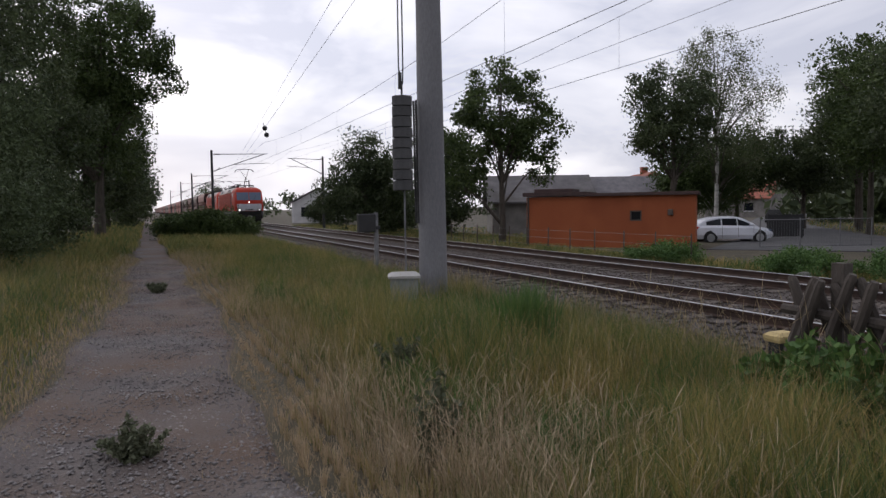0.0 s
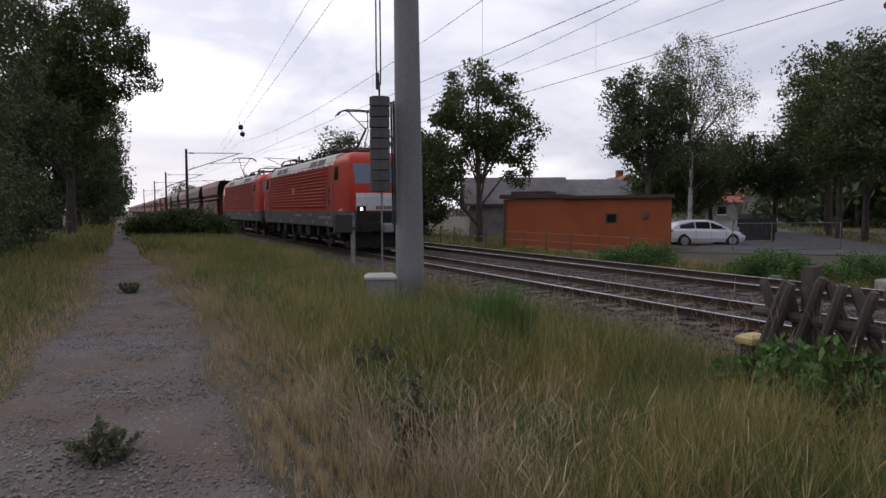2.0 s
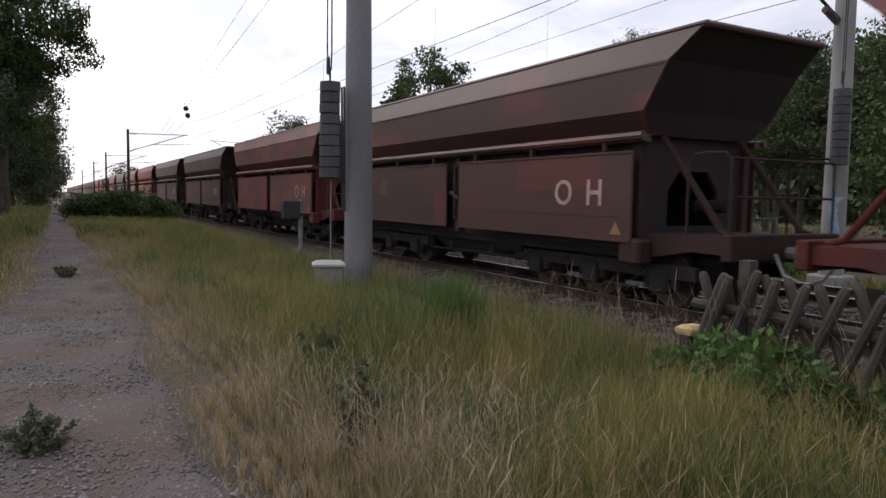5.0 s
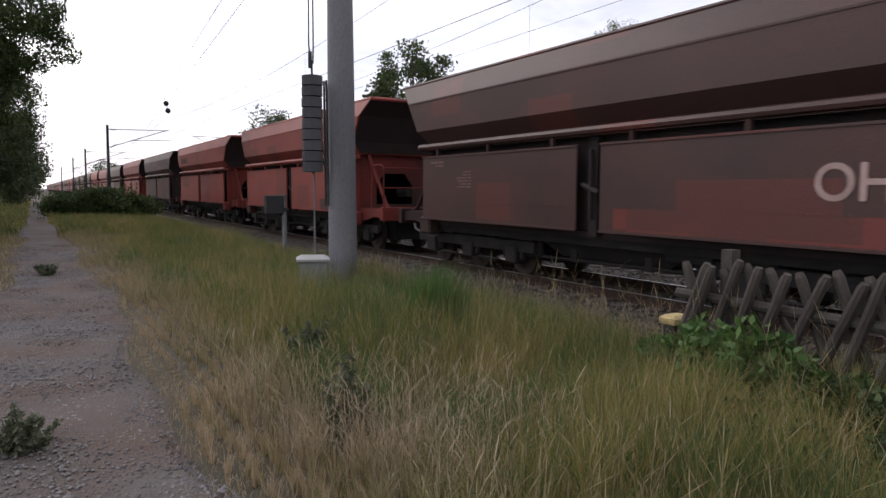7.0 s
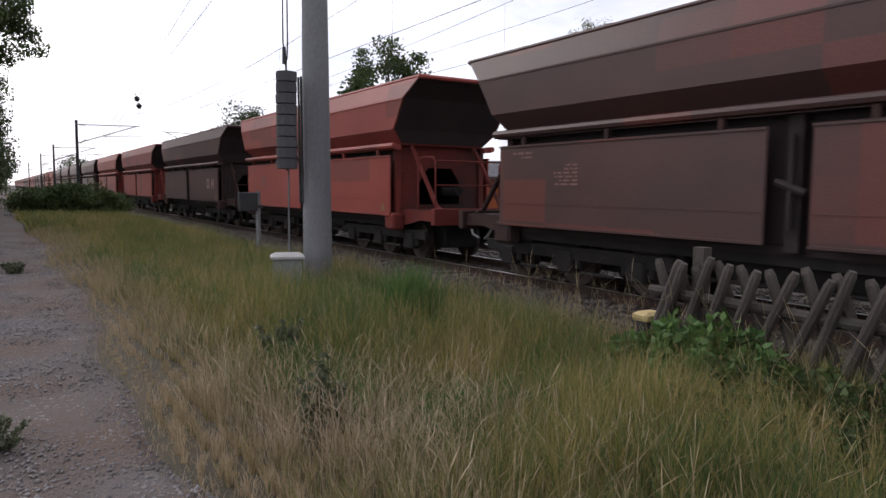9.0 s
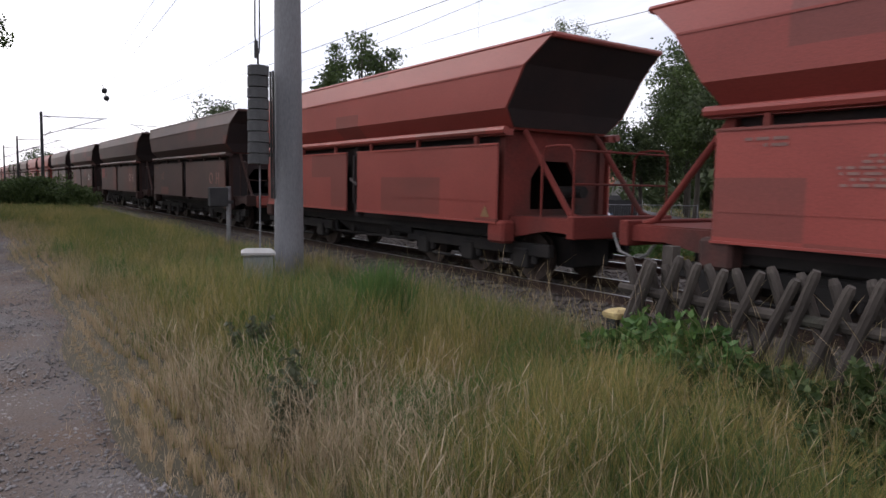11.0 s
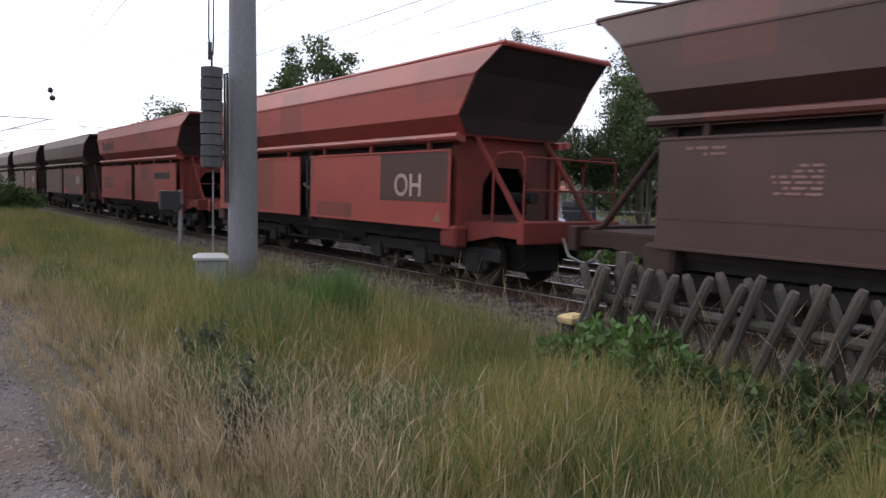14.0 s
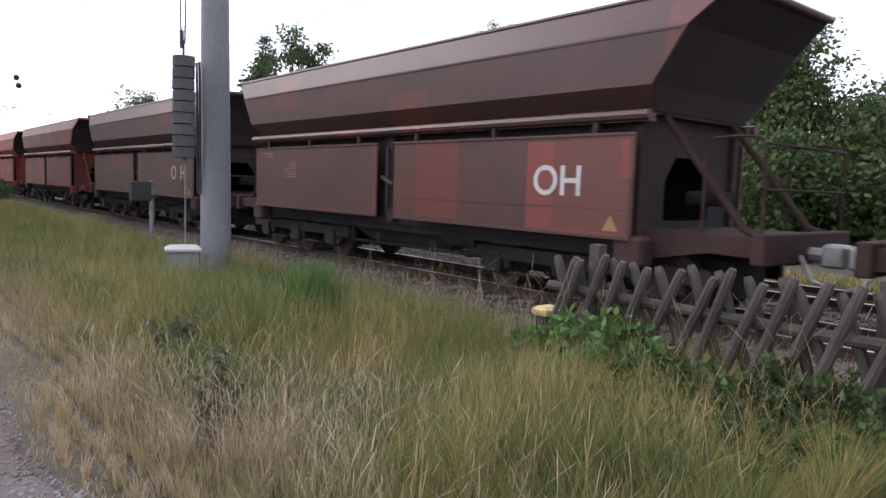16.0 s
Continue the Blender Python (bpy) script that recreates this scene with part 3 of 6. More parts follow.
    for side in (-1, 1):
        part("side_sill", boxed(side * 1.1 - 0.08, side * 1.1 + 0.08, 2.2, L - 2.2, 0.8, 1.08), M["under"], ob)
        part("brake_rod", tubed([(side * 0.95, 5.7, 0.5), (side * 0.95, L - 5.7, 0.46)], 0.035, 6), M["under"], ob)
        for y in (6.25, 7.3, L - 7.3, L - 6.25):
            part("rod_hanger", boxed(side * 0.95 - 0.05, side * 0.95 + 0.05, y - 0.09, y + 0.09, 0.44, 0.9, 0.02), M["under"], ob)
    bm = bmesh.new()
    loft(bm, [[(-1.25, 6.0, 1.1), (1.25, 6.0, 1.1), (1.25, L - 6.0, 1.1), (-1.25, L - 6.0, 1.1)], [(-0.9, 6.9, 0.52), (0.9, 6.9, 0.52), (0.9, L - 6.9, 0.52), (-0.9, L - 6.9, 0.52)]])
    part("discharge_chute", bm, M["under"], ob)
    part("air_tank", tubed([(-1.0, 5.9, 0.78), (-1.0, 6.8, 0.78)], 0.17, 10), M["under"], ob)
    # ends: plate with an opening, struts, platform, rails
    for y, way in ((0, 1), (L, -1)):
        def at(d):
            return y + way * d
        bm = bmesh.new()
        rim = [(-0.62, 1.35), (0.62, 1.35), (0.62, 1.95), (0.36, 2.3), (-0.36, 2.3), (-0.62, 1.95)]
        big = [(-1.2, 1.2), (1.2, 1.2), (1.2, 2.1), (1.2, 2.85), (-1.2, 2.85), (-1.2, 2.1)]
        f, b = at(2.38), at(2.46)
        loft(bm, [[(x, f, z) for x, z in big], [(x, f, z) for x, z in rim], [(x, b, z) for x, z in rim], [(x, b, z) for x, z in big], [(x, f, z) for x, z in big]], caps=False)
        # Dark wagons: the end sheet's painted-in shade goes on here too.
        part("end_wall", bm, M["shade_scrawl"] if tone == "dark" else inner, ob)
        for side in (-1, 1):
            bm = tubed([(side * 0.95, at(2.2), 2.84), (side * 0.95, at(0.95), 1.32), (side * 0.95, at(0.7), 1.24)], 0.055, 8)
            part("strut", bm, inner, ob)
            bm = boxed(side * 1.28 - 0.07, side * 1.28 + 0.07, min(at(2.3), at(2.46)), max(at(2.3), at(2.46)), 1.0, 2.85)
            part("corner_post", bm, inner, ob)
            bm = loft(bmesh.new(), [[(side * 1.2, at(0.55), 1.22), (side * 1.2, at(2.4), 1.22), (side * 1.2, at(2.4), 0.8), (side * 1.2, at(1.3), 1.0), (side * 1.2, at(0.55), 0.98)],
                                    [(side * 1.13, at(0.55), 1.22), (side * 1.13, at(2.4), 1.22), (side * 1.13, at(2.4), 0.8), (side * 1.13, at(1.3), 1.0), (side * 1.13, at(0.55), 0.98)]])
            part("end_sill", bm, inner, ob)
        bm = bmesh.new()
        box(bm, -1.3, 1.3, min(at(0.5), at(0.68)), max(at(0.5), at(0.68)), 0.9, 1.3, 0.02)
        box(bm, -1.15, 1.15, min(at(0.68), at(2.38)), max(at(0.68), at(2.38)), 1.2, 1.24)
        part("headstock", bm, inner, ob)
        bm = bmesh.new()
        tube(bm, [(0, at(0.68), 1.02), (0, at(0.15), 1.02)], 0.09, 8)
        box(bm, -0.18, 0.16, min(at(0.02), at(0.3)), max(at(0.02), at(0.3)), 0.86, 1.17, 0.04)
        tube(bm, [(-0.3, at(0.5), 1.0), (-0.35, at(0.3), 0.7), (-0.3, at(0.1), 0.62)], 0.03, 6)
        part("coupler", bm, M["coupler"], ob, "bare grey steel coupler")
        if way > 0:
            for side in (-1, 1):
                bm = tubed([(side * 1.22, at(0.6), 1.25), (side * 1.22, at(0.6), 2.35), (side * 1.22, at(0.7), 2.5), (side * 1.22, at(1.0), 2.52), (side * 1.22, at(1.3), 2.5), (side * 1.22, at(1.4), 2.35), (side * 1.22, at(1.4), 1.25)], 0.022, 6)
                part("handrail", bm, inner, ob)
            bm = tubed([(-1.22, at(0.6), 2.42), (1.22, at(0.6), 2.42)], 0.022, 6)
            tube(bm, [(-1.22, at(0.6), 1.85), (1.22, at(0.6), 1.85)], 0.022, 6)
            part("handrail", bm, inner, ob)
        bm = tubed([(0.2, at(2.45), 1.7), (0.2, at(1.75), 1.7)], 0.12, 10)
        part("brake_cylinder", bm, M["under"], ob)
        bogie(ob, at(3.75), (-1.7, 0, 1.7), 0.46)
    # writing on the flaps
    for side in (-1, 1):
        bars(ob, side * 1.537, L - 4.5, L - 3.9, 1.85, 2.25, 6, 1, M["faint"])
        bars(ob, side * 1.537, L - 3.3, L - 2.7, 2.34, 2.5, 2, 2, M["faint"])
        bm = loft(bmesh.new(), [[(side * 1.537, 2.5, 1.2), (side * 1.537, 2.78, 1.2), (side * 1.537, 2.64, 1.42)], [(side * 1.541, 2.5, 1.2), (side * 1.541, 2.78, 1.2), (side * 1.541, 2.64, 1.42)]])
        part("warning_mark", bm, M["amber"], ob, "small faded yellow warning triangle")
    return ob


def loco_outline(z):
    """Half width, nose setback, corner cut of the locomotive's body at height z."""
    k = ((0.9, 1.46, 0.66, 0.28), (1.68, 1.49, 0.58, 0.26), (2.3, 1.49, 0.54, 0.26), (2.7, 1.49, 0.60, 0.26), (3.64, 1.43, 1.0, 0.25), (3.8, 1.40, 1.1, 0.24), (3.96, 1.28, 1.28, 0.24), (4.14, 1.0, 1.75, 0.2))
    return tuple(float(np.interp(z, [r[0] for r in k], [r[i] for r in k])) for i in (1, 2, 3))


def loco_ring(z):
    w, e, c = loco_outline(z)
    d, L = 0.95, LOCO
    left = [(-w, e + d), (-w + 0.03, e + 0.4), (-w + 0.06, e + 0.16), (-w + 0.5 * c, e + 0.04), (-w + c, e)]
    half = left + [(-x, y) for x, y in left[::-1]]
    return [(x, y, z) for x, y in half] + [(x, L - y, z) for x, y in half[::-1]]


def front_panel(z0, z1, x0, x1, proud, rear=False):
    """A sheet lying on the nose between two heights."""
    def pt(x, z, p):
        e = loco_outline(z)[1] - p
        return (x, LOCO - e if rear else e, z)
    zs = [z0 + (z1 - z0) * k / 4 for k in range(5)]
    bm = bmesh.new()
    loft(bm, [[pt(x0, z, -0.02), pt(x1, z, -0.02), pt(x1, z, proud), pt(x0, z, proud)] for z in zs])
    return bm


def pantograph(parent, y, raised, way):
    ob = new("pantograph")
    ob.empty_display_size = 0.2
    ob.parent = parent
    ob.matrix_basis = pose(0, y, 4.1)
    tagged(ob, "raised dark pantograph" if raised else "folded dark pantograph")
    bm = bmesh.new()
    for x in (-0.75, 0.75):
        tube(bm, [(x, -0.9, 0.3), (x, 0.9, 0.3)], 0.035, 6)
        for d in (-0.8, 0.8):
            tube(bm, [(x, d, -0.02), (x, d, 0.3)], 0.06, 8)
    for d in (-0.8, 0.0, 0.8):
        tube(bm, [(-0.75, d, 0.3), (0.75, d, 0.3)], 0.035, 6)
    part("base_frame", bm, M["steel"], ob)
    top = 2.0 if raised else 0.52
    knee = (way * 0.9, 1.15) if raised else (way * 1.6, 0.46)
    bm = bmesh.new()
    tube(bm, [(0, -way * 0.6, 0.32), (0, knee[0], knee[1])], (0.06, 0.045), 8)
    tube(bm, [(0.25, -way * 0.3, 0.34), (0.1, knee[0], knee[1] - 0.05)], 0.02, 6)
    part("lower_arm", bm, M["steel"], ob)
    bm = bmesh.new()
    for x in (-0.45, 0.45):
        tube(bm, [(x * 0.15, knee[0], knee[1]), (x, -way * 0.25, top)], 0.025, 6)
    tube(bm, [(-0.2, knee[0] * 0.6, knee[1] * 0.6 + top * 0.4), (0.2, knee[0] * 0.6, knee[1] * 0.6 + top * 0.4)], 0.018, 6)
    part("upper_arm", bm, M["steel"], ob)
    bm = bmesh.new()
    for d in (-0.2, 0.2):
        tube(bm, [(-0.98, d - way * 0.25, top - 0.22), (-0.8, d - way * 0.25, top - 0.02), (-0.55, d - way * 0.25, top + 0.05), (0.55, d - way * 0.25, top + 0.05), (0.8, d - way * 0.25, top - 0.02), (0.98, d - way * 0.25, top - 0.22)], 0.03, 6)
    for x in (-0.45, 0.45):
        tube(bm, [(x, -0.2 - way * 0.25, top), (x, 0.2 - way * 0.25, top)], 0.02, 6)
    part("collector_head", bm, M["steel"], ob)


def locomotive(raised_front, lit, label):
    """An electric locomotive with a cab at each end; its leading coupling face is at y = 0."""
    L = LOCO
    ob = empty("locomotive", label, "locomotive", "locomotives of the train")
    part("body", loft(bmesh.new(), [loco_ring(z) for z in (1.69, 2.3, 2.7, 3.1, 3.5, 3.64, 3.8, 3.96, 4.14)]), M["red"], ob, "bright red painted body", True)
    part("skirt", loft(bmesh.new(), [loco_ring(z) for z in (1.03, 1.3, 1.688)]), M["skirt"], ob, "dark grey lower body band", True)
    # roof
    for side in (-1, 1):
        bm = loft(bmesh.new(), [[(side * 1.455, y, 3.67), (side * 1.27, y, 4.07), (side * 1.01, y, 4.2), (side * 1.0, y, 4.12), (side * 1.25, y, 3.96), (side * 1.42, y, 3.65)] for y in (3.0, L - 3.0)])
        part("roof_side", bm, M["roofsilver"], ob, "dusty pale grey roof edge")
        for y in (4.6, 6.0, L - 7.2, L - 5.8):
            bm = loft(bmesh.new(), [[(side * 1.41, yy, 3.74), (side * 1.28, yy, 4.02), (side * 1.30, yy, 4.03), (side * 1.434, yy, 3.75)] for yy in (y, y + 1.2)])
            part("roof_grille", bm, M["steel"], ob)
        for k in range(14):
            y = 3.4 + k * (L - 6.8) / 13
            part("roof_cleat", boxed(side * 1.46 - 0.03, side * 1.46 + 0.03, y - 0.05, y + 0.05, 3.64, 3.7, 0.01), M["steel"], ob)
    for k, (y, x, r, tall) in enumerate(((5.6, -0.55, 0.12, 0.42), (6.2, -0.5, 0.12, 0.42), (7.1, -0.7, 0.1, 0.36), (7.7, -0.75, 0.1, 0.4), (8.3, -0.75, 0.1, 0.34), (9.4, -0.6, 0.15, 0.3), (11.2, -0.55, 0.1, 0.4), (12.4, -0.5, 0.1, 0.4), (13.4, -0.6, 0.11, 0.36))):
        bm = tubed([(x, y, 4.1), (x, y, 4.14 + tall)], r * 0.5, 10)
        for j in range(4):
            disc(bm, (x, y, 4.2 + tall * j / 4), (0, 0, 1), r, 0.035, 14)
        part("roof_insulator", bm, M["steel"], ob)
    part("roof_switch", tubed([(-0.55, 5.0, 4.42), (-0.2, 5.6, 4.62), (-0.5, 6.4, 4.58), (-0.75, 7.6, 4.52)], 0.035, 6), M["steel"], ob)
    bm = bmesh.new()
    box(bm, -0.55, 0.55, 7.0, 12.6, 4.05, 4.26, 0.05)
    for k in range(5):
        y = 6.6 + k * 1.5
        for x in (-0.4, 0.4):
            tube(bm, [(x, y, 4.1), (x, y, 4.42)], 0.07, 8)
    tube(bm, [(-0.4, 5.2, 4.42), (-0.4, 14.3, 4.42)], 0.03, 6)
    tube(bm, [(0.4, 6.2, 4.42), (0.4, 13.0, 4.42)], 0.03, 6)
    part("roof_gear", bm, M["steel"], ob, "dark roof busbar and insulators")
    pantograph(ob, 3.7, raised_front, -1)
    pantograph(ob, L - 3.7, not raised_front, 1)
    # ribbed flanks
    bm = bmesh.new()
    loft(bm, [[(0.02, y, 0.015), (0.02, y, 0.13), (-0.062, y, 0.128), (-0.062, y, 0.108), (-0.004, y, 0.03)] for y in (3.9, L - 3.1)])
    rib = part("rib", bm, M["red"], ob)
    rib.matrix_basis = pose(-1.49, 0, 1.81)
    # Pale strip along each rib lip: a sky highlight painted on, with dust.
    cap = part("rib_edge", boxed(-0.069, 0.0, 3.9, L - 3.1, 0.112, 0.138), M["red_rib"], ob, "pale upper rib edge, dust and sky light in its colour")
    cap.matrix_basis = pose(-1.49, 0, 1.81)
    for side in (-1, 1):
        for k in range(12):
            if side < 0 and k == 0:
                continue
            z = 1.81 + 0.151 * k
            w = loco_outline(z)[0]
            m = pose(side * w, 0 if side < 0 else L, z, 0, 0, 0 if side < 0 else 180)
            again(rib, m, ob)
            again(cap, m, ob)
    # cabs
    for end, way in ((0, 1), (L, -1)):
        rear = way < 0

        def at(d):
            return end + way * d
        for side in (-1, 1):
            w0, w1 = loco_outline(3.0)[0], loco_outline(3.58)[0]
            short = (side < 0) == rear
            a, b = sorted((at(1.7), at(2.3)) if short else (at(2.2), at(2.8)))
            bm = loft(bmesh.new(), [[(side * (w0 - 0.02), a, 3.0), (side * (w0 - 0.02), b, 3.0), (side * (w0 + 0.006), b, 3.0), (side * (w0 + 0.006), a, 3.0)],
                                    [(side * (w1 - 0.02), a, 3.58), (side * (w1 - 0.02), b, 3.58), (side * (w1 + 0.006), b, 3.58), (side * (w1 + 0.006), a, 3.58)]])
            win = part("cab_window", bm, M["glass"], ob, "dark cab side window")
            part("window_sill", boxed(side * (w0 + 0.004) - 0.012, side * (w0 + 0.004) + 0.012, a, b, 2.97, 2.995), M["galv"], win)
            a, b = sorted((at(2.5), at(3.1)) if short else (at(2.95), at(3.65)))
            bm = bmesh.new()
            for y in (a, b):
                box(bm, side * 1.49 - 0.006, side * 1.49 + 0.006, y - 0.012, y + 0.012, 1.3, 3.6)
            door = part("cab_door", bm, M["skirt"], ob, "cab door outlined by dark seals")
            for z in (2.0, 2.5):
                bm = boxed(side * 1.492 - 0.008, side * 1.492 + 0.008, (a + b) / 2 + 0.1, (a + b) / 2 + 0.26, z, z + 0.2, 0.006)
                part("door_recess", bm, M["under"], door)
            for y in (a - 0.1, b + 0.1):
                bm = tubed([(side * 1.54, y, 1.35), (side * 1.54, y, 3.05)], 0.018, 6)
                part("grab_rail", bm, M["galv"], door)
            bm = bmesh.new()
            for z in (0.45, 0.72, 1.0):
                box(bm, side * 1.4 - 0.12, side * 1.4 + 0.08, a, b, z, z + 0.03)
            part("steps", bm, M["steel"], ob)
            m = pose(side * 1.502, at(2.2), 1.86, 90, 0, 90 * side)
            if rear:
                lettering("2", 0.26, M["lettering"], ob, m, "small white cab number")
            if not rear:
                bars(ob, side * 1.497, min(at(1.5), at(2.3)), max(at(1.5), at(2.3)), 1.7, 1.82, 2, 4, M["white"])
            bm = boxed(side * 1.28 - 0.1, side * 1.28 + 0.1, min(at(0.85), at(0.95)), max(at(0.85), at(0.95)), 1.0, 1.5, 0.01)
            part("end_marking", bm, M["amber"], ob, "ochre end panel")
        part("windscreen", front_panel(2.8, 3.62, -1.22, -0.025, 0.012, rear), M["screen"], ob, "windscreen half with pale sky reflection in its colour")
        part("windscreen", front_panel(2.8, 3.62, 0.025, 1.22, 0.012, rear), M["screen"], ob, "windscreen half with pale sky reflection in its colour")
        plate = part("front_band", front_panel(1.72, 2.42, -1.22, 1.22, 0.014, rear), M["white"], ob, "dirty white band across the nose")
        yb = 0.56 if not rear else L - 0.56
        bm = bmesh.new()
        for k in range(7):
            x = -0.38 + k * 0.115
            box(bm, x, x + 0.07, yb - 0.02, yb + 0.02, 1.76, 1.9)
        part("number_bars", bm, M["black"], plate, "dark number bars")
        part("front_apron", front_panel(1.0, 1.66, -1.2, 1.2, 0.02, rear), M["under"], ob, "black lower nose")
        for x in (-1.0, 1.0):
            part("lamp_housing", front_panel(1.66, 1.9, x - 0.2, x + 0.2, 0.02, rear), M["under"], ob)
            ye = loco_outline(1.8)[1] - 0.03
            bm = disc(bmesh.new(), (x, L - ye if rear else ye, 1.78), (0, 1, 0), 0.055, 0.03, 16)
            part("headlamp", bm, M["lamp"] if lit and not rear else M["screen"], ob, "lit white headlamp" if lit and not rear else "unlit headlamp")
        ye = loco_outline(2.6)[1] - 0.02
        bm = disc(bmesh.new(), (0, L - ye if rear else ye, 2.6), (0, 1, 0), 0.055, 0.04, 16)
        part("headlamp", bm, M["lamp"] if lit and not rear else M["screen"], ob, "lit white headlamp" if lit and not rear else "unlit headlamp")
        bm = bmesh.new()
        for x in (-0.5, 0.42):
            yy = loco_outline(2.75)[1] - 0.05
            y2 = loco_outline(3.3)[1] - 0.05
            tube(bm, [(x, L - yy if rear else yy, 2.68), (x + 0.3, L - y2 if rear else y2, 3.3)], 0.015, 6)
        part("wiper", bm, M["steel"], ob)
        bm = bmesh.new()
        a, b = sorted((at(0.5), at(0.9)))
        box(bm, -1.3, 1.3, a, b, 0.85, 1.25, 0.03)
        a, b = sorted((at(0.75), at(0.85)))
        box(bm, -1.2, 1.2, a, b, 0.2, 0.85, 0.03)
        part("headstock", bm, M["under"], ob)
        bm = bmesh.new()
        tube(bm, [(0, at(0.6), 1.02), (0, at(0.2), 1.02)], 0.1, 8)
        box(bm, -0.22, 0.2, min(at(0.02), at(0.35)), max(at(0.02), at(0.35)), 0.82, 1.2, 0.05)
        part("coupler", bm, M["coupler"], ob, "bare grey steel coupler")
        buffers(ob, at(0.5), -way)
    bm = bmesh.new()
    box(bm, -1.2, 1.2, 7.4, L - 7.4, 0.42, 0.98, 0.06)
    box(bm, -1.1, 1.1, 1.2, L - 1.2, 0.88, 1.0)
    part("transformer_tank", bm, M["under"], ob)
    rng = random.Random(9)
    for side in (-1, 1):
        for k in range(9):
            y = 2.2 + k * 1.75
            bm = boxed(side * 1.3 - 0.1, side * 1.3 + 0.1, y, y + rng.uniform(0.3, 0.8), rng.uniform(0.5, 0.65), 0.99, 0.03)
            part("equipment_box", bm, M["under"], ob)
    bars(ob, -1.497, 8.8, 10.3, 1.42, 1.66, 1, 12, M["greyletter"])
    bars(ob, -1.497, 3.4, 5.6, 1.36, 1.6, 1, 13, M["greyletter"])
    bars(ob, -1.497, 6.6, 7.3, 1.48, 1.64, 1, 14, M["greyletter"])
    for side in (-1, 1):
        part("emblem", boxed(side * 1.556 - 0.003, side * 1.556 + 0.003, L / 2 + 0.1, L / 2 + 0.6, 2.56, 2.9), M["red_rib"], ob, "faded pale emblem")
    for y in (3.9, 6.4, 8.1, 10.9, 13.6):
        part("axle_label", boxed(-1.494, -1.489, y, y + 0.12, 1.12, 1.24), M["lettering"], ob, "small white label")
    wheels = []
    for y in (4.75, L - 4.75):
        wheels += bogie(ob, y, (-1.45, 1.45), 0.6)[1]
    return ob, wheels


LEADER, WHEELS_A = locomotive(True, True, "red electric locomotive with lit headlamps leading the train")
SECOND, WHEELS_B = locomotive(False, False, "red electric locomotive coupled second in the train")
ORDER = "worn dark worn dark dark bright bright dark bright dark bright bright dark dark dark dark bright bright dark dark".split()
ORDER += [("dark", "worn", "dark", "bright", "dark", "worn", "bright")[(k * 5) % 7] for k in range(22)]
PROTOTYPES = {}
WAGONS = []
EMBLEMS = (6, 17)


def emblem(thing):
    """Dark block shapes of a wordmark on the upper flank."""
    rng = random.Random(4)
    y = WAGON - 4.9
    for k in range(7):
        w = rng.uniform(0.2, 0.32)
        part("letter_block", boxed(-1.572, -1.564, y, y + w, 3.38, 3.38 + (0.42 if k in (0, 3, 6) else 0.32)), M["emblem"], thing, "dark block of a wordmark")
        y += w + 0.08


for tone in ORDER:
    if tone in PROTOTYPES:
        WAGONS.append(copy_thing(PROTOTYPES[tone], Matrix()))
    else:
        PROTOTYPES[tone] = wagon(tone)
        WAGONS.append(PROTOTYPES[tone])
for k in EMBLEMS:
    emblem(WAGONS[k])

# large letters on the front flap: wide-set and worn, or bold; some wagons bear none
WORN, BOLD, BARE = (0, 5, 7, 12, 13, 2, 9), (3, 4, 14, 15, 16, 18, 19), (6, 8, 10, 11, 17, 21)


def flap_letters(k, thing):
    if k in BARE:
        return
    bold = k in BOLD or (k > 19 and k % 3 == 0)
    paint = M["lettering"] if k in (14, 18, 19) else M["letterworn"] if bold else M["faint"] if k in (12, 7) else M["letterworn"]
    for letter, y in (("O", 3.90), ("H", 3.40)) if bold else (("O", 4.05), ("H", 3.20)):
        lettering(letter, 0.64, paint, thing, pose(-1.538, y, 1.69, 90, 0, -90), "large white painted letter")


for k, thing in enumerate(WAGONS):
    flap_letters(k, thing)


def overpaint(thing, y0, y1, z0, z1, material, words):
    """A rectangle of other paint rolled over the flap."""
    part("paint_patch", boxed(-1.5345, -1.531, y0, y1, z0, z1), material, thing, words)


DARKER, REDDER = "dull dark overpainted rectangle", "fresher red overpainted rectangle"
overpaint(WAGONS[16], 2.36, 4.7, 1.58, 2.55, M["w_dark"], DARKER)
overpaint(WAGONS[16], 5.9, 7.6, 1.14, 1.48, M["w_worn"], DARKER)
overpaint(WAGONS[5], 2.5, 4.9, 1.14, 1.48, M["w_dark"], DARKER)
overpaint(WAGONS[0], 5.6, 7.9, 1.14, 2.55, M["w_dark"], DARKER)
overpaint(WAGONS[0], 2.36, 3.1, 2.0, 2.55, M["w_dark"], DARKER)
overpaint(WAGONS[17], 5.6, 7.0, 1.6, 2.5, M["w_worn"], DARKER)
overpaint(WAGONS[17], 11.9, 13.6, 1.55, 2.1, M["w_worn"], DARKER)
overpaint(WAGONS[18], 2.4, 3.1, 1.13, 1.48, M["w_bright"], REDDER)
overpaint(WAGONS[18], 6.9, 7.9, 1.13, 1.48, M["w_bright"], REDDER)
overpaint(WAGONS[19], 2.36, 4.3, 1.13, 2.5, M["w_worn"], REDDER)
overpaint(WAGONS[14], 2.36, 4.9, 1.13, 1.9, M["w_worn"], REDDER)
overpaint(WAGONS[4], 2.36, 7.6, 1.13, 1.5, M["w_worn"], REDDER)
overpaint(WAGONS[17], 3.0, 5.0, 2.0, 2.25, M["shade_scrawl"], "smeared black scrawl over the red paint")
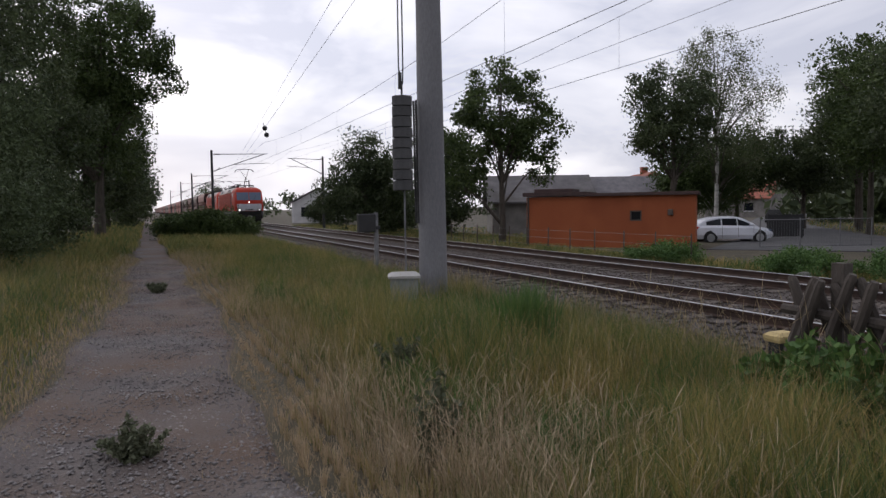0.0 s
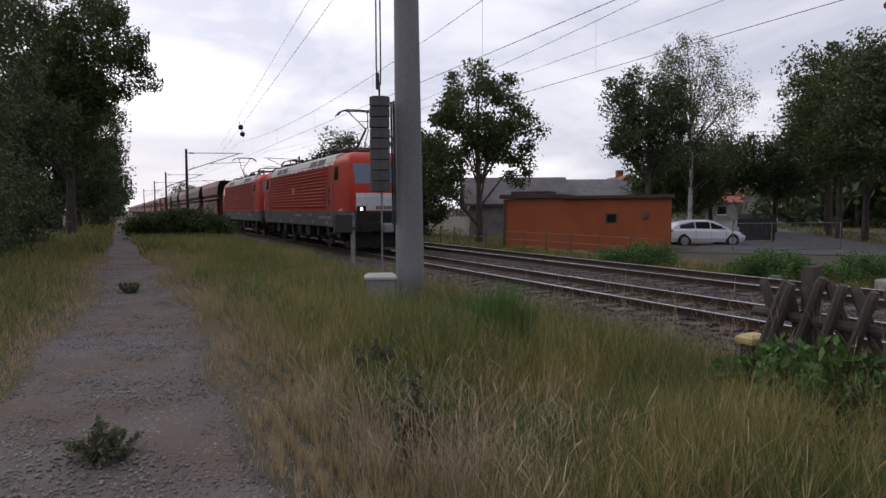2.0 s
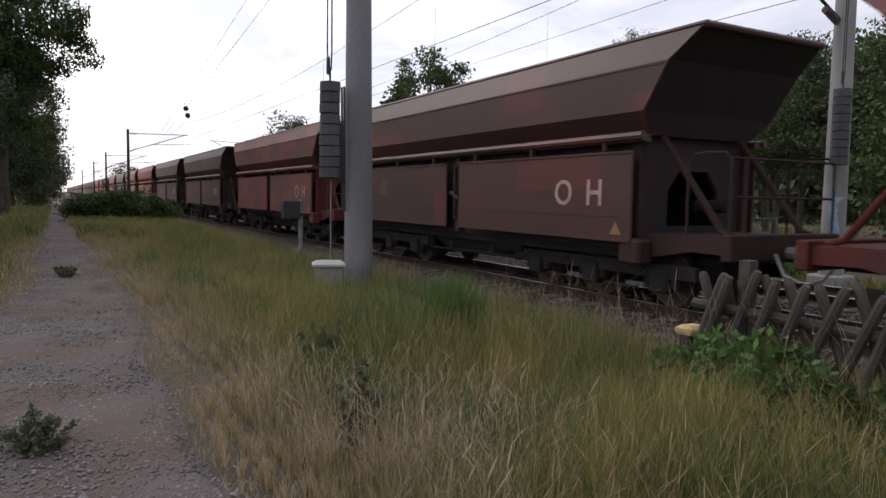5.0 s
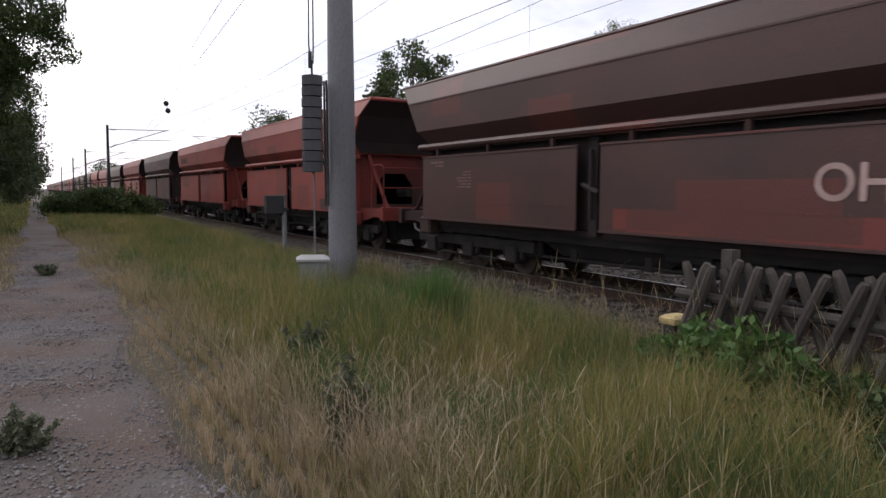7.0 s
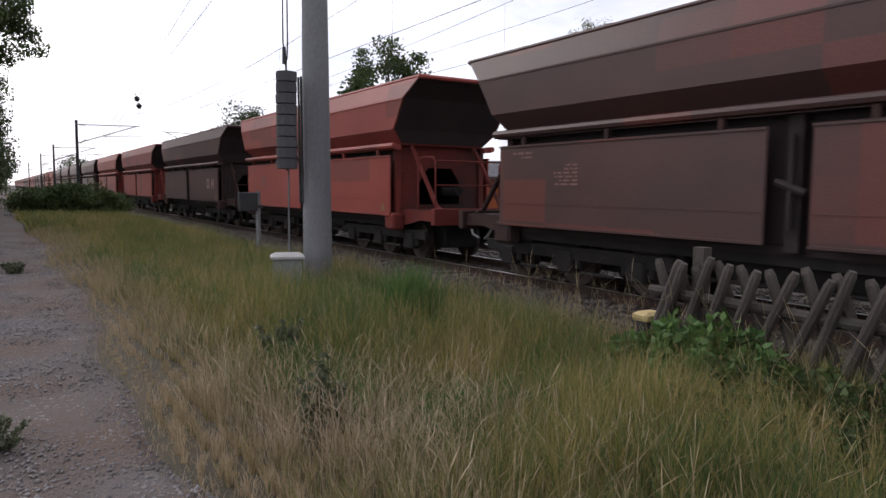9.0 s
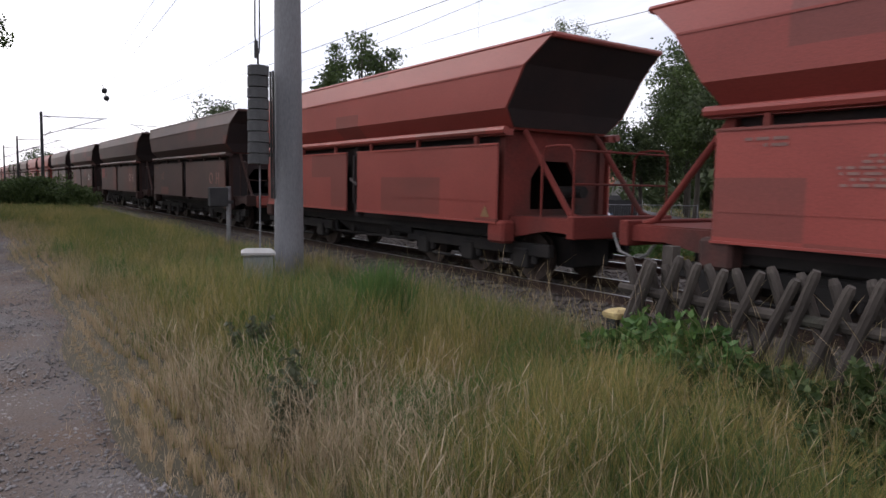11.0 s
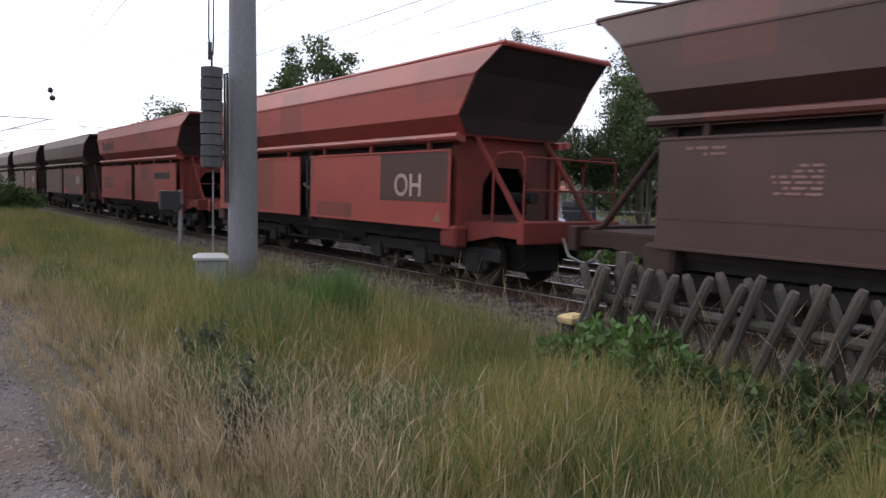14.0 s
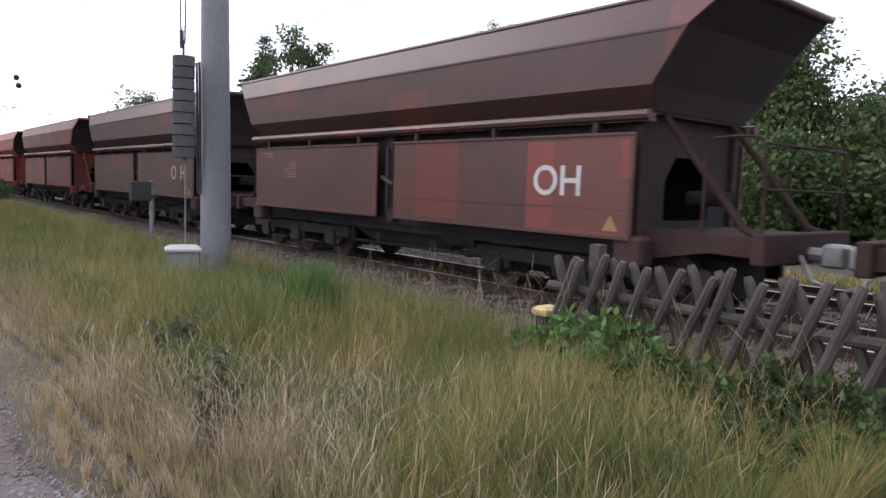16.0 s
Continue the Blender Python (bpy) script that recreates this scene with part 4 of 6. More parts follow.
overpaint(WAGONS[18], 2.36, 7.8, 2.2, 2.55, M["w_worn"], REDDER)
overpaint(WAGONS[13], 12.9, 13.9, 1.9, 2.55, M["w_bright"], REDDER)
overpaint(WAGONS[12], 11.2, 12.6, 1.13, 1.48, M["w_worn"], REDDER)

# ---- overhead line ----
def near_mast():
    ob = empty("line_mast", "thick round grey concrete mast in the grass", "mast", "masts of the overhead line", pose(4.82, 11.9, -0.05))
    zs = [0, 0.9, 2, 3.5, 5, 6.5, 8, 9.4]
    bm = bmesh.new()
    tube(bm, [(-0.006 * z, 0, z) for z in zs], [0.262 - 0.0072 * z for z in zs], 32)
    part("shaft", bm, M["concrete"], ob, smooth=True)
    part("base_collar", tubed([(0, 0, 0.0), (0, 0, 0.2)], 0.29, 28), M["concrete"], ob)
    bm = bmesh.new()
    for z in (8.6,):
        disc(bm, (-0.006 * z, 0, z), (0, 0, 1), 0.275 - 0.0072 * z, 0.05, 28)
    part("clamp_band", bm, M["steel"], ob)
    bm = tubed([(-0.30, -0.06, 1.55), (-0.32, -0.06, 3.75)], 0.02, 6)
    tube(bm, [(-0.30, 0.06, 1.55), (-0.32, 0.06, 3.75)], 0.02, 6)
    part("guide_rod", bm, M["steel"], ob)
    bm = boxed(-0.62, 0.1, -0.05, 0.05, 8.3, 8.42)
    disc(bm, (-0.62, 0.0, 8.2), (0, 1, 0), 0.3, 0.06, 20)
    part("pulley_arm", bm, M["steel"], ob)
    return ob


near_mast()


def tension_weight(x, y, z0, z1, r):
    ob = empty("tension_weight", "stack of dark concrete weights hanging on wires", "weight", m=pose(x, y, z0))
    n = 9
    step = (z1 - z0) / n
    first = part("weight_disc", tubed([(0, 0, 0.006), (0, 0, 0.012), (0, 0, step - 0.012), (0, 0, step - 0.004)], [r - 0.02, r, r, r - 0.02], 20), M["weight"], ob)
    for k in range(1, n):
        again(first, pose(0.004 * ((k * 7) % 3 - 1), 0, k * step), ob)
    h = z1 - z0
    bm = tubed([(0, 0, -0.02), (0, 0, h + 0.25)], 0.018, 6)
    part("rod", bm, M["steel"], ob)
    bm = tubed([(-0.02, 0, h + 0.2), (-0.05, 0, h + 0.5), (-0.04, 0, 9.2 - z0 - 0.8)], 0.013, 6)
    tube(bm, [(0.02, 0, h + 0.2), (0.03, 0, h + 0.5), (0.02, 0, 9.2 - z0 - 0.8)], 0.013, 6)
    part("hanging_wire", bm, M["copper"], ob)
    part("turnbuckle", tubed([(-0.03, 0, h + 0.12), (-0.03, 0, h + 0.4)], 0.035, 8), M["steel"], ob)
    part("guide_rod", tubed([(0.06, 0.1, -1.95), (0.06, 0.1, 0.1)], 0.016, 6), M["galv"], ob)
    return ob


tension_weight(4.15, 11.6, 2.08, 3.72, 0.175)


def far_mast_thick():
    ob = empty("line_mast", "thick pale concrete mast beyond the tracks with blue graffiti", "mast", "masts of the overhead line", pose(17.05, 10.65, -0.35))
    zs = [0, 1, 3, 5, 7, 9.4]
    part("shaft", tubed([(0, 0, z) for z in zs], [0.29 - 0.008 * z for z in zs], 28), M["pale"], ob, smooth=True)
    part("base_block", boxed(-0.4, 0.4, -0.4, 0.4, -0.05, 0.35, 0.04), M["pale"], ob)
    bm = bmesh.new()
    rings = []
    for z, a0, a1 in ((1.0, 3.3, 4.0), (1.5, 3.5, 4.2), (1.9, 3.25, 3.9), (2.3, 3.2, 4.4)):
        r = 0.296 - 0.008 * z
        ring = [(r * math.cos(a0 + (a1 - a0) * k / 5), r * math.sin(a0 + (a1 - a0) * k / 5), z) for k in range(6)]
        rings.append(ring)
    loft(bm, rings, closed=False, caps=False)
    part("graffiti", bm, M["graffiti"], ob, "pale blue spray paint patch")
    bm = boxed(-0.1, 0.1, -0.95, 0.1, 8.3, 8.42)
    part("bracket", bm, M["steel"], ob)
    part("top_tube", tubed([(0, 0, 8.0), (-3.4, 0, 8.1)], 0.035, 6), M["steel"], ob)
    part("diagonal_tube", tubed([(0, 0, 6.5), (-3.2, 0, 8.05)], 0.04, 6), M["steel"], ob)
    part("steady_tube", tubed([(-1.2, 0, 7.0), (-3.9, 0, 6.6)], 0.03, 6), M["steel"], ob)
    for z in (6.55, 8.0):
        bm = bmesh.new()
        for k in range(6):
            disc(bm, (-0.35 - 0.09 * k, 0, z + 0.042 * k * (z < 7)), (1, 0, 0), 0.085, 0.05, 10)
        part("insulator", bm, M["frame"], ob)
    return ob


far_mast_thick()
tension_weight(16.4, 10.2, 2.7, 4.5, 0.2)


def slim_mast(x, y, h, track_x, label):
    """A slender steel mast with its cantilever over one track."""
    ob = empty("line_mast", label, "mast", "masts of the overhead line", pose(x, y, -0.3))
    way = 1 if track_x > x else -1
    reach = abs(track_x - x)
    part("shaft", tubed([(0, 0, 0), (0, 0, h + 0.3)], (0.15, 0.10), 10), M["steel"], ob)
    part("top_tube", tubed([(0, 0, h - 0.05), (way * (reach + 0.3), 0, h + 0.05)], 0.035, 6), M["galv"], ob)
    part("diagonal_tube", tubed([(0, 0, h - 1.55), (way * reach, 0, h + 0.02)], 0.04, 6), M["galv"], ob)
    part("steady_tube", tubed([(way * reach * 0.42, 0, h - 0.9), (way * (reach + 0.5), 0, h - 0.75)], 0.028, 6), M["galv"], ob)
    bm = bmesh.new()
    for z in (h - 1.53, h - 0.05):
        for k in range(5):
            disc(bm, (way * (0.25 + 0.09 * k), 0, z + 0.04 * k * (z < h - 1) * 2), (1, 0, 0), 0.075, 0.04, 10)
    part("insulator", bm, M["frame"], ob)
    return ob


for x, y, h, tx, words in ((5.35, 64.0, 7.0, 9.8, "slender brown steel mast beside the path"), (5.5, 96, 6.6, 9.8, "slender brown steel mast beside the path"), (5.7, 132, 6.9, 9.8, "slender brown steel mast beside the path"),
                           (5.7, 190, 7.0, 9.8, "slender brown steel mast beside the path"), (17.2, 73.0, 7.3, 13.85, "slender steel mast beyond the tracks"), (17.4, 132.0, 7.3, 13.85, "slender steel mast beyond the tracks")):
    slim_mast(x, y, h, tx, words)


def span(a, b, sag, n=14):
    a, b = Vector(a), Vector(b)
    return [a.lerp(b, k / n) - Vector((0, 0, 4 * sag * (k / n) * (1 - k / n))) for k in range(n + 1)]


def wire(name, runs, r, label, category="cable"):
    bm = bmesh.new()
    for pts in runs:
        tube(bm, pts, r, 5)
    return tagged(part(name, bm, M["copper"], None), label, category, "wires of the overhead line")


def catenary(x, ys, low_z, tops):
    """Contact wire, sagging carrier wire and droppers of one track."""
    ob = empty("overhead_wire", "thin dark overhead wires hung above the track", "cable", "wires of the overhead line", pose(0, 0, low_z))
    part("contact_wire", tubed([(x, ys[0], 0), (x, ys[-1], 0)], 0.009, 5), M["copper"], ob)
    runs, drops = [], []
    for a, b, za, zb in zip(ys, ys[1:], tops, tops[1:]):
        pts = span((x, a, za), (x, b, zb), 0.9, 16)
        runs.append(pts)
        drops += [(p, Vector((p.x, p.y, low_z))) for p in pts[2:-1:3]]
    low = Vector((0, 0, low_z))
    for pts in runs:
        part("carrier_wire", tubed([p - low for p in pts], 0.008, 5), M["copper"], ob)
    for p, q in drops:
        part("dropper", tubed([p - low, q - low], 0.004, 4), M["copper"], ob)


catenary(9.8, (-50, 11.9, 64, 132, 240, 400), 6.23, (8.0, 8.3, 7.75, 7.75, 7.75, 7.75))
catenary(13.85, (-52, 10.6, 73, 132, 240, 400), 6.08, (8.0, 8.1, 7.75, 7.75, 7.75, 7.75))
wire("tension_wire", [span((4.8, 11.9, 7.3), (9.6, 88, 6.3), 0.1)], 0.007, "dark tensioning wire slanting from the mast")
wire("tension_wire", [span((4.7, 11.9, 8.15), (9.6, 90, 6.5), 0.1)], 0.006, "dark tensioning wire slanting from the mast")
wire("tension_wire", [span((17.0, 10.6, 8.0), (13.85, -50, 6.2), 0.3), span((17.0, 10.6, 8.2), (13.85, 73, 7.0), 0.3)], 0.008, "dark tensioning wire beyond the track")


def wire_balls():
    ob = empty("wire_insulator", "two small dark round insulators on the wires", "insulator", m=pose(5.75, 37.0, 5.75))
    for x, z in ((0, 0.22), (0.08, -0.12)):
        bm = bmesh.new()
        bmesh.ops.create_uvsphere(bm, u_segments=12, v_segments=8, radius=0.13, matrix=Matrix.Translation((x, 0, z)))
        part("ball", bm, M["steel"], ob, smooth=True)
    part("rod", tubed([(-0.08, 0, 0.5), (0.04, 0, 0.05), (0.14, 0, -0.3)], 0.015, 5), M["copper"], ob)


wire_balls()


# ---- small things beside the line ----
def cabinet():
    ob = empty("line_cabinet", "small pale grey cable cabinet beside the mast", "cabinet", m=pose(4.1, 11.5, -0.03, 0, 0, -18))
    part("body", boxed(-0.24, 0.24, -0.2, 0.2, 0, 0.6, 0.012), M["cabinet"], ob)
    part("lid", loft(bmesh.new(), [[(-0.28, -0.24, 0.6), (0.28, -0.24, 0.6), (0.28, 0.24, 0.6), (-0.28, 0.24, 0.6)], [(-0.28, -0.24, 0.64), (0.28, -0.24, 0.64), (0.28, 0.24, 0.64), (-0.28, 0.24, 0.64)], [(-0.2, -0.02, 0.7), (0.2, -0.02, 0.7), (0.2, 0.02, 0.7), (-0.2, 0.02, 0.7)]]), M["cablid"], ob, "pale weathered lid")
    part("door_edge", boxed(-0.2, 0.2, -0.206, -0.2, 0.06, 0.55, 0.002), M["cabinet"], ob)
    part("plinth", boxed(-0.26, 0.26, -0.22, 0.22, -0.05, 0.05), M["pale"], ob)


cabinet()


def board_post():
    ob = empty("signal_post", "grey post carrying a black square board", "post", m=pose(5.46, 17.4, -0.08))
    part("post", tubed([(0, 0, 0), (0, 0, 1.75)], 0.06, 10), M["galv"], ob)
    part("board", boxed(-0.5, -0.04, -0.12, 0.06, 1.25, 1.72, 0.02), M["black"], ob, "plain black square board")
    part("clamp", boxed(-0.09, 0.09, -0.08, 0.08, 1.32, 1.4), M["steel"], ob)


board_post()


def cable_marker():
    ob = empty("cable_marker", "low dark marker post with a faded yellow cap", "marker", m=pose(5.5, 4.82, -0.08))
    for x in (-0.07, 0.07):
        part("leg", boxed(x - 0.035, x + 0.035, -0.05, 0.05, 0, 0.55), M["steel"], ob)
    part("cap", loft(bmesh.new(), [[(-0.12, -0.09, 0.55), (0.12, -0.09, 0.55), (0.12, 0.09, 0.55), (-0.12, 0.09, 0.55)], [(-0.13, -0.1, 0.58), (0.13, -0.1, 0.58), (0.13, 0.1, 0.58), (-0.13, 0.1, 0.58)], [(-0.13, -0.1, 0.61), (0.13, -0.1, 0.61), (0.13, 0.1, 0.61), (-0.13, 0.1, 0.61)], [(-0.09, -0.06, 0.64), (0.09, -0.06, 0.64), (0.09, 0.06, 0.64), (-0.09, 0.06, 0.64)]]), M["capyellow"], ob, "faded yellow cap")


cable_marker()


def lattice_fence():
    """A crossed-pole wooden fence along the line."""
    ob = empty("lattice_fence", "weathered grey-brown crossed-slat wooden fence", "fence", m=pose(5.1, 4.2, -0.08))
    rng = random.Random(21)
    slat = part("slat", tubed([(0, 0, 0), (0, 0, 0.03), (0, 0, 1.28), (0, 0, 1.33)], (0.034, 0.046, 0.043, 0.03), 8), M["fencewood"], ob)
    slat.matrix_basis = pose(-0.05, 0.37, 0.0, 21, 0, 0)
    n = 31
    for k in range(-1, n):
        y = -0.235 * k - 0.1 + rng.uniform(-0.03, 0.03)
        for side, way in ((-0.05, 1), (0.05, -1)):
            lean = way * (21 + rng.uniform(-3, 3))
            foot = y + way * 0.37
            if foot > 0.45:
                continue
            again(slat, pose(side + rng.uniform(-0.01, 0.01), foot, rng.uniform(-0.03, 0.04), lean, rng.uniform(-2, 2), 0), ob)
    for z in (0.38, 0.92):
        part("rail", tubed([(0, 0.25, z + 0.02), (0, -2.2, z - 0.01), (0, -7.2, z)], 0.045, 8), M["fencewood"], ob)
    post = part("post", loft(bmesh.new(), [[(0.13 + a, b, z) for a, b in ((-0.055, -0.055), (0.055, -0.055), (0.055, 0.055), (-0.055, 0.055))] for z in (-0.1, 1.36)]), M["fencewood"], ob)
    post.matrix_basis = pose(0, -0.2, 0)
    for y in (-2.6, -5.0, -7.1):
        again(post, pose(0, y, -0.04), ob)


lattice_fence()


# ---- plants ----
def tree_mesh_leaves(rng, centres, spread, per, size, droop=0.0):
    """Leaf quads scattered about clump centres."""
    c = np.repeat(np.asarray(centres), per, axis=0)
    n = len(c)
    s = np.repeat(np.asarray(spread), per)[:, None]
    off = np.clip(rng.normal(size=(n, 3)), -1.7, 1.7) * s * np.array([1, 1, 0.75])
    if droop:
        off[:, 2] -= droop * np.abs(rng.normal(size=n)) * s[:, 0]
    p = c + off
    u = rng.normal(size=(n, 3))
    u /= np.linalg.norm(u, axis=1)[:, None]
    w = np.cross(u, rng.normal(size=(n, 3)))
    w /= np.linalg.norm(w, axis=1)[:, None]
    k = (size * (0.6 + 0.8 * rng.random(n)))[:, None]
    v = np.stack([p - u * k, p + w * k * 0.55 - u * 0.1 * k, p + u * k, p - w * k * 0.55 - u * 0.1 * k], 1).reshape(-1, 3)
    return v, np.arange(4 * n).reshape(-1, 4)


def tree(name, base, height, blobs, clumps, per, leaf, leaf_mat, bark, trunk, label, category="tree", seed=1, lean=(0, 0), spread=0.5, droop=0.0, limbs=12, group="", limb_bark=None):
    """A tapered trunk, limbs out to the clumps, and a crown of many small leaves with gaps.
    blobs: (x, y, z, radius across, radius up) about the base."""
    rng = np.random.default_rng(seed)
    ob = empty(name, label, category, group, pose(*base))
    weights = np.array([b[3] ** 2 * b[4] for b in blobs])
    weights = weights / weights.sum()
    centres, sizes = [], []
    for b, wgt in zip(blobs, weights):
        k = max(3, int(clumps * wgt))
        d = rng.normal(size=(k, 3))
        d /= np.linalg.norm(d, axis=1)[:, None]
        r = (0.35 + 0.65 * rng.random(k) ** 0.6) * (0.85 + 0.3 * rng.random(k))
        centres.append(np.array(b[:3]) + d * r[:, None] * np.array([b[3], b[3], b[4]]))
        sizes.append(0.8 * spread * (0.6 + 0.8 * rng.random(k)) * min(1.0, b[3] / 2.0 + 0.3))
    centres, sizes = np.concatenate(centres), np.concatenate(sizes)
    keep = centres[:, 2] > 0.15
    centres, sizes = centres[keep], sizes[keep]
    v, f = tree_mesh_leaves(rng, centres, sizes, int(per * 1.9), leaf * 0.66, droop)
    v[:, 2] = np.maximum(v[:, 2], 0.03)
    crown = new("crown", fast_mesh("crown", v, f, leaf_mat))
    crown.parent = ob
    bm = bmesh.new()
    top = Vector((lean[0], lean[1], height * 0.86))
    pts = [Vector((0, 0, -0.15)) + (top - Vector((0, 0, -0.15))) * t + Vector((0.25 * math.sin(4 * t + seed), 0.25 * math.cos(3 * t + seed), 0)) * t * (1 - t) for t in np.linspace(0, 1, 9)]
    tube(bm, pts, [trunk * 1.25] + [trunk * (1 - 0.85 * t) for t in np.linspace(0.06, 1, 8)], 10)
    part("trunk", bm, bark, ob)
    pick = rng.permutation(len(centres))[:limbs]
    for i in pick:
        c = Vector(centres[i])
        t = min(0.9, max(0.2, 0.75 * c.z / max(height, 0.1)))
        start = pts[int(t * 8)]
        mid = start.lerp(c, 0.5) + Vector((0, 0, 0.12 * (c - start).length))
        r = trunk * 0.45 * (1 - 0.6 * t)
        part("limb", tubed([start, mid, c], (r, r * 0.6, r * 0.18), 6), limb_bark or bark, ob)
    return ob


def build_trees():
    lf, dk, bk = M["leaf"], M["leafdark"], M["barkdark"]
    # big trees along the path
    tree("tree", (-2.9, 52, 0), 17.2, ((1.3, 0, 12.5, 3.5, 3.9), (3.3, 0, 10.8, 2.3, 2.8), (-1.6, 1, 13.2, 3.0, 3.6), (1.0, 0, 7.5, 2.7, 2.6), (1.6, 3, 5.4, 1.6, 1.8), (-1.5, 0, 8, 3, 3.0)), 230, 95, 0.17, lf, bk, 0.33, "tall dark green broadleaf tree beside the path", seed=4, lean=(0.5, 0), spread=0.62, limbs=22)
    tree("tree", (-4.2, 60, 0), 16.5, ((0, 0, 11, 3.8, 5.0), (1.5, 0, 5.0, 2.8, 4.2), (-1, 0, 4.5, 3, 4)), 190, 90, 0.18, dk, bk, 0.3, "tall dark broadleaf tree behind the bushes", seed=5, spread=0.65)
    tree("tree", (-3.6, 76, 0), 15.0, ((0, 0, 9.5, 3.8, 5.0), (1.6, -2, 3.5, 2.9, 3.2), (1.8, 3, 3.2, 2.6, 3.0)), 180, 80, 0.2, dk, bk, 0.3, "tall dark broadleaf tree farther along the path", seed=6, spread=0.7)
    tree("tree", (-3.0, 100, 0), 13.0, ((0, 0, 8, 4, 5.0), (1.2, 0, 3.5, 3.6, 3.2)), 150, 70, 0.24, dk, bk, 0.3, "dark broadleaf tree far along the path", seed=7, spread=0.8)
    tree("tree", (-6.6, 42, 0), 17.5, ((0, 0, 12, 3.8, 4.8), (1.3, 0, 6.5, 3.2, 3.8), (-1, 0, 4, 3.4, 3.6)), 230, 90, 0.16, dk, bk, 0.32, "tall dark broadleaf tree in the hedgerow", seed=8, spread=0.6)
    tree("tree", (-5.9, 29, 0), 13.5, ((-0.2, 0, 9.5, 2.6, 3.6), (0.4, 0, 5.5, 2.6, 3.4), (0, 1, 2.6, 2.2, 2.4)), 230, 100, 0.11, dk, bk, 0.22, "dark leafy tree in the hedgerow", seed=9, spread=0.5)
    tree("tree", (-9.5, 33, 0), 15.5, ((0, 0, 10, 4, 5.0), (0, 0, 5, 4, 4.0)), 180, 80, 0.17, dk, bk, 0.3, "dark tree at the back of the hedgerow", seed=10, spread=0.6)
    # bushes near the path
    tree("bush", (-4.7, 20.5, 0), 5.4, ((0, 0, 3.3, 1.6, 1.9), (0.5, 0.3, 1.7, 1.55, 1.5), (0.3, -1.5, 2.2, 1.3, 1.8), (-1, 0, 2.5, 2.0, 2.4)), 260, 110, 0.07, M["leafbush"], bk, 0.09, "grey-green leafy bush beside the path", "bush", 11, spread=0.36, limbs=16)
    tree("bush", (-4.9, 25.5, 0), 6.6, ((0, 0, 4.2, 1.8, 2.3), (0.5, 0.3, 2.0, 1.75, 1.9), (-1, 0, 2.5, 2.0, 2.4)), 230, 95, 0.085, M["leafbush"], bk, 0.09, "grey-green leafy bush beside the path", "bush", 12, spread=0.4, limbs=14)
    tree("bush", (-4.6, 33, 0), 4.5, ((0.3, 0, 2.0, 1.8, 2.0), (0, 2.2, 1.9, 1.9, 1.9)), 150, 80, 0.1, dk, bk, 0.08, "dark bush in the hedgerow", "bush", 13, spread=0.45, limbs=8)
    tree("bush", (3.4, 46.0, -0.03), 1.9, ((-1.6, 0, 0.75, 1.5, 0.85), (0.3, 0.4, 0.95, 1.7, 0.95), (1.9, 0, 0.75, 1.3, 0.8)), 170, 80, 0.11, lf, bk, 0.04, "low spreading green bush beside the rails", "bush", 14, spread=0.3, limbs=5)
    # beyond the tracks
    tree("tree", (18.7, 35.6, -0.35), 10.6, ((0, 0, 7.7, 2.3, 2.6), (-2.0, 0, 6.4, 1.7, 2.0), (1.9, 0, 6.2, 1.8, 2.0), (2.6, -0.6, 4.5, 1.2, 0.9), (-2.4, 0, 3.9, 1.5, 1.3), (0.3, 0, 5.2, 1.6, 1.2)), 120, 85, 0.15, lf, bk, 0.2, "green broadleaf tree with gaps in its crown", seed=15, spread=0.42, limbs=18)
    tree("tree", (15.9, 53.2, -0.3), 8.2, ((0, 0, 5.6, 2.3, 2.4), (-1.5, 0, 3.2, 2.1, 2.4), (1.6, 0, 3.2, 2.2, 2.8), (2.6, 2, 2.0, 2.0, 2.0)), 200, 80, 0.15, dk, bk, 0.22, "dense dark green rounded tree beyond the tracks", seed=16, spread=0.5)
    tree("tree", (20.2, 47.0, -0.3), 8.0, ((0, 0, 5.0, 2.6, 2.6), (0, 0, 2.4, 2.6, 2.2)), 140, 80, 0.15, dk, bk, 0.2, "dense dark tree beyond the tracks", seed=17, spread=0.5)
    tree("tree", (29.0, 33.3, -0.4), 11.2, ((0, 0, 8.3, 2.5, 2.4), (-1.3, 0, 6.3, 2.0, 1.9), (1.5, 0, 6.4, 1.9, 2.0)), 100, 95, 0.14, dk, bk, 0.2, "dark green round-crowned tree behind the shed", seed=18, spread=0.46, limbs=16)
    tree("birch_tree", (37.3, 38.4, -0.4), 15.0, ((0, 0, 12.2, 2.8, 2.6), (3.0, 0, 10.6, 2.2, 2.4), (-2.6, 0, 11.2, 2.0, 2.2), (-1.4, 0, 8.6, 2.2, 2.6), (2.2, 0, 7.0, 2.4, 2.4)), 300, 34, 0.105, M["birchleaf"], M["birchbark"], 0.17, "tall thin-crowned birch with a white trunk", seed=19, spread=0.36, droop=2.4, limbs=26, limb_bark=bk)
    tree("birch_tree", (38.6, 39.8, -0.4), 8.0, ((0, 0, 5.2, 2.2, 2.2), (0.5, 0, 3.5, 2.4, 1.8)), 140, 60, 0.1, lf, M["birchbark"], 0.13, "birch with a pale trunk and dark leaves", seed=20, spread=0.5, droop=1.0)
